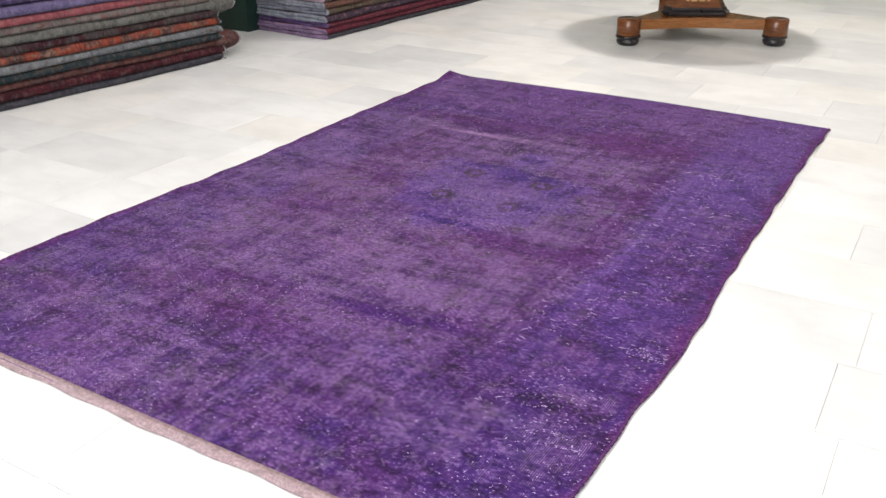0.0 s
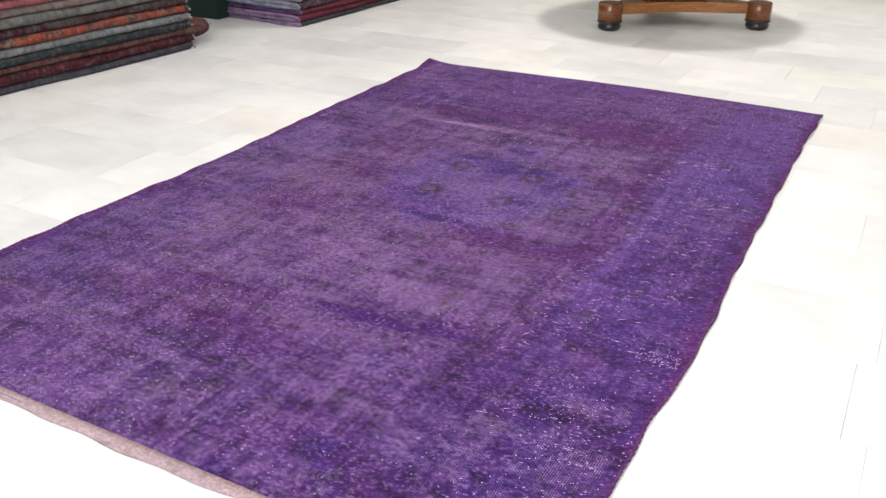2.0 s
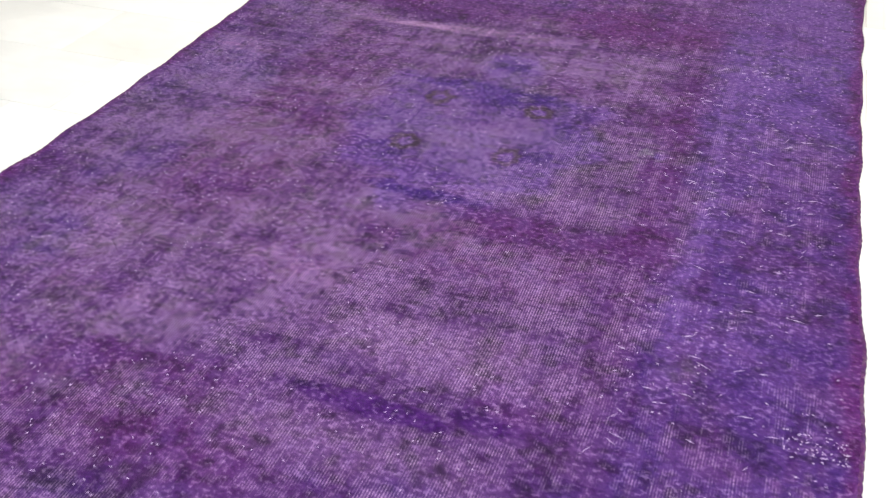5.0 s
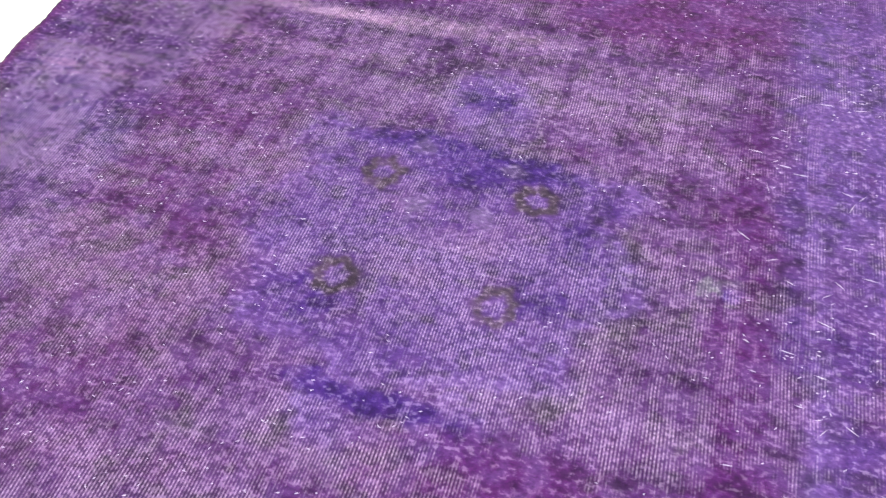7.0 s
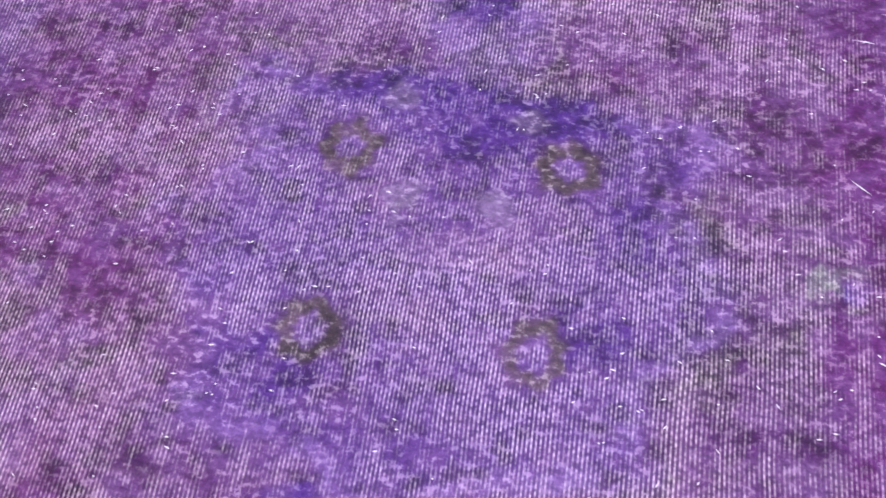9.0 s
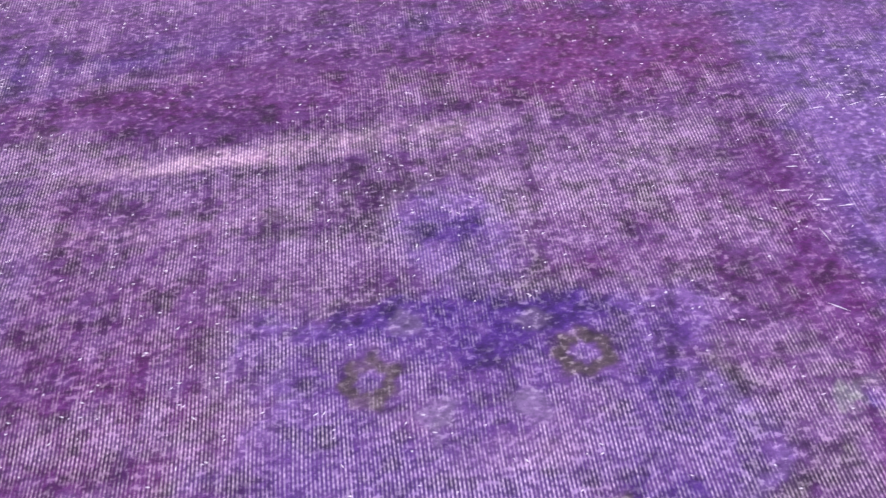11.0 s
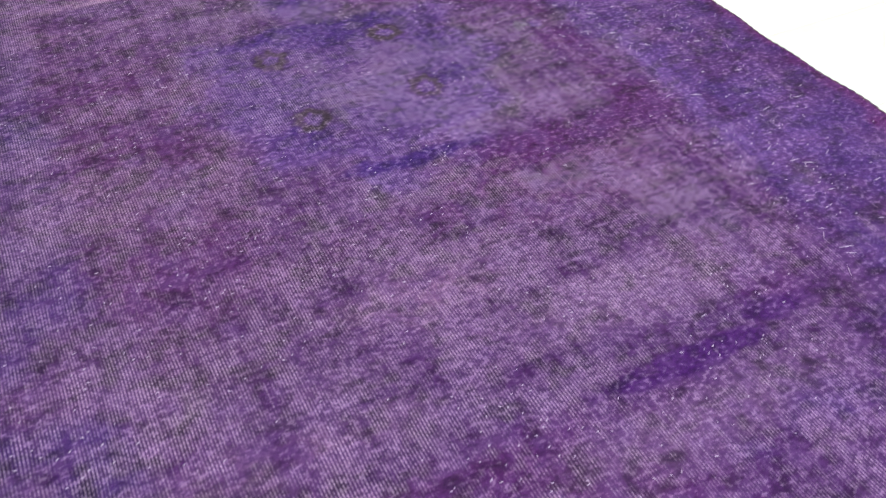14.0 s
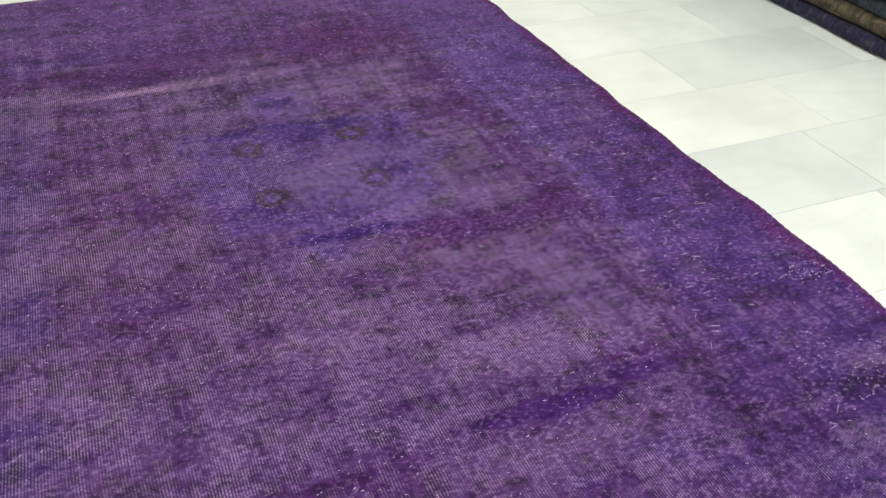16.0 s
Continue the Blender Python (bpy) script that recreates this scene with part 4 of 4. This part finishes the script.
# stack beside the rug; the open ends look along +y, so it is laid turned round
STACK_ONE = [
    ("charcoal", "dark grey folded carpet at the foot of a stack", 0.036, 0.00, 0.0, 0.00, DIM, None),
    ("maroon", "dark maroon folded carpet in a stack", 0.040, -0.01, 0.0, 0.02, PALE, None),
    ("rust", "rust-brown folded carpet with a curled open end", 0.034, -0.03, -0.02, 0.16, PALE, None),
    ("teal", "dark teal folded carpet in a stack", 0.036, 0.01, -0.005, 0.00, DIM, None),
    ("silver", "silver-grey patterned folded carpet in a stack", 0.036, 0.00, 0.0, 0.00, PALE, None),
    ("ember", "orange-red and charcoal folded carpet in a stack", 0.042, 0.00, -0.005, 0.00, DIM, None),
    ("wine", "wine and grey folded carpet in a stack", 0.038, 0.00, -0.01, 0.04, PALE, None),
    ("moss", "grey-green folded carpet with a rolled open end", 0.044, -0.03, -0.01, 0.13, PALE, None),
    ("ash", "ash-grey folded carpet with red flecks", 0.038, 0.03, 0.0, 0.00, PALE, None),
    ("salmon", "salmon pink folded carpet in a stack", 0.036, 0.00, 0.0, 0.02, PALE, None),
    ("lavender", "lavender folded carpet with a curled open end", 0.046, 0.00, 0.0, 0.14, PALE, None),
    ("grape", "grape purple folded carpet in a stack", 0.038, 0.04, -0.01, 0.00, PALE, None),
    ("denim", "denim blue patterned folded carpet in a stack", 0.046, -0.03, -0.01, 0.15, PALE, "back_grey"),
    ("umber", "umber brown folded carpet in a stack", 0.036, 0.00, -0.01, 0.00, DIM, None),
    ("rust", "rust red folded carpet in a stack", 0.040, 0.00, -0.01, 0.00, DIM, None),
    ("grape", "grape purple folded carpet on top of a stack", 0.040, 0.02, -0.01, 0.00, PALE, None),
]
# the fold must face +x and the open end +y: mirror the long axis by turning half round and folding from the far side
pile_up(pose(-1.252, 2.585, 0, 0, 0, -5.2) @ Matrix.Diagonal((1, -1, 1, 1)), STACK_ONE, 2.3, 0.85, "stack of folded carpets beside the rug", 3)

STACK_TWO = [
    ("charcoal", "dark grey folded carpet with a lilac backing", 0.026, 0.00, 0.0, 0.00, None, "back_lilac"),
    ("crimson", "crimson folded carpet with a lilac backing", 0.038, 0.00, 0.0, 0.00, None, "back_lilac"),
    ("crimson", "crimson folded carpet with a purple backing", 0.030, 0.02, 0.0, 0.00, None, "back_purple"),
    ("plum", "plum patterned folded carpet with a grey backing", 0.042, 0.00, 0.0, 0.00, None, "back_grey"),
    ("olive", "olive brown folded carpet with a grey backing", 0.038, 0.01, 0.0, 0.00, None, "back_grey"),
    ("terracotta", "terracotta folded carpet with a grey backing", 0.036, 0.00, 0.0, 0.00, None, "back_grey"),
    ("umber", "umber brown folded carpet with a pink backing", 0.038, 0.00, 0.0, 0.00, None, "back_pink"),
    ("plum", "plum and pink folded carpet with a pink backing", 0.040, 0.01, 0.0, 0.00, None, "back_pink"),
    ("yellow", "mustard yellow folded carpet with a green backing", 0.026, -0.01, 0.0, 0.00, None, "back_green"),
    ("navy", "navy folded carpet with a pale grey backing", 0.038, 0.00, 0.0, 0.00, None, "back_grey"),
    ("terracotta", "terracotta folded carpet with a pale backing", 0.036, 0.00, 0.0, 0.00, None, "back_grey"),
    ("maroon", "maroon folded carpet with a pale backing", 0.040, 0.00, 0.0, 0.00, None, "back_grey"),
    ("olive", "olive folded carpet on top of a stack", 0.038, 0.00, 0.0, 0.00, None, "back_pink"),
]
pile_up(pose(-1.085, 3.31, 0, 0, 0, -3.6), STACK_TWO, 3.45, 0.72, "stack of folded carpets by the pillar", 4)

STACK_THREE = [
    ("navy", "dark violet folded carpet at the foot of a stack", 0.050, 0.00, 0.0, 0.00, DIM, None),
    ("bronze", "bronze brown patterned folded carpet in a stack", 0.052, 0.00, -0.004, 0.00, DIM, None),
    ("slate", "slate grey folded carpet in a stack", 0.050, 0.00, 0.0, 0.00, DIM, None),
    ("black", "black folded carpet in a stack", 0.052, 0.00, -0.008, 0.00, DIM, None),
    ("moss", "grey-green folded carpet in a stack", 0.046, 0.00, 0.0, 0.00, DIM, None),
    ("teal", "dark teal folded carpet in a stack", 0.046, 0.00, -0.005, 0.00, DIM, None),
    ("umber", "umber brown folded carpet in a stack", 0.046, 0.00, 0.0, 0.00, DIM, None),
    ("slate", "slate grey folded carpet on top of a stack", 0.046, 0.00, 0.0, 0.00, DIM, None),
]
pile_up(pose(2.788, 0.55, 0) @ Matrix.Diagonal((-1, 1, 1, 1)), STACK_THREE, 2.7, 0.85, "stack of folded carpets opposite", 5)

# ---------------------------------------------------------------- marble tiles, last
TL, TW, JOINT = 0.61, 0.305, 0.0014
ROW0 = 1.30


def tile_mesh(length, width):
    bm = bmesh.new()
    h = 0.0004
    x, y = length / 2 - JOINT / 2, width / 2 - JOINT / 2
    loops = [[bm.verts.new((sx * (x - d), sy * (y - d), z)) for sx, sy in ((-1, -1), (1, -1), (1, 1), (-1, 1))] for d, z in ((0, -0.0045), (0, -h), (h, 0.0))]
    for a, b in zip(loops, loops[1:]):
        for k in range(4):
            bm.faces.new((a[k], a[(k + 1) % 4], b[(k + 1) % 4], b[k]))
    bm.faces.new(loops[-1])
    me = bpy.data.meshes.new("tile")
    bm.to_mesh(me)
    bm.free()
    me.materials.append(M_MARBLE)
    return me


TILE = tile_mesh(TL, TW)
tr = random.Random(12)
SHIFT = {0: -0.72, 1: -0.33, 6: -0.045, -5: 0.915, 2: 1.85, 3: 2.14}
far_verts, far_faces = [], []
count = 0
for k in range(-19, 22):
    yc = ROW0 + (k + 0.5) * TW
    if yc - TW / 2 < FY0 or yc + TW / 2 > FY1:
        continue
    start = SHIFT.get(k, tr.uniform(0, TL))
    n0 = math.ceil((FX0 - start) / TL)
    while start + (n0 + 1) * TL <= FX1:
        xc = start + (n0 + 0.5) * TL
        n0 += 1
        near = -1.55 < xc < 2.95 and -0.6 < yc < 6.9
        if near and count < 300:
            ob = new("tile", TILE)
            ob.parent = floor
            ob.location = (xc, yc, tr.uniform(-0.0001, 0.0))
            ob.rotation_euler = (tr.uniform(-0.0002, 0.0002), tr.uniform(-0.0002, 0.0002), math.pi * tr.randint(0, 1))
            count += 1
        else:
            b = len(far_verts)
            far_verts += [(xc + sx * (TL - JOINT) / 2, yc + sy * (TW - JOINT) / 2, z) for z in (-0.0045, 0.0) for sx, sy in ((-1, -1), (1, -1), (1, 1), (-1, 1))]
            far_faces += [(b + 4, b + 5, b + 6, b + 7)] + [(b + q, b + (q + 1) % 4, b + 4 + (q + 1) % 4, b + 4 + q) for q in range(4)]
me = bpy.data.meshes.new("outer_tiles")
me.from_pydata(far_verts, [], far_faces)
me.materials.append(M_MARBLE)
outer = tagged(new("outer_tiles", me), "white marble tiles", kind="stuff")
outer.parent = floor
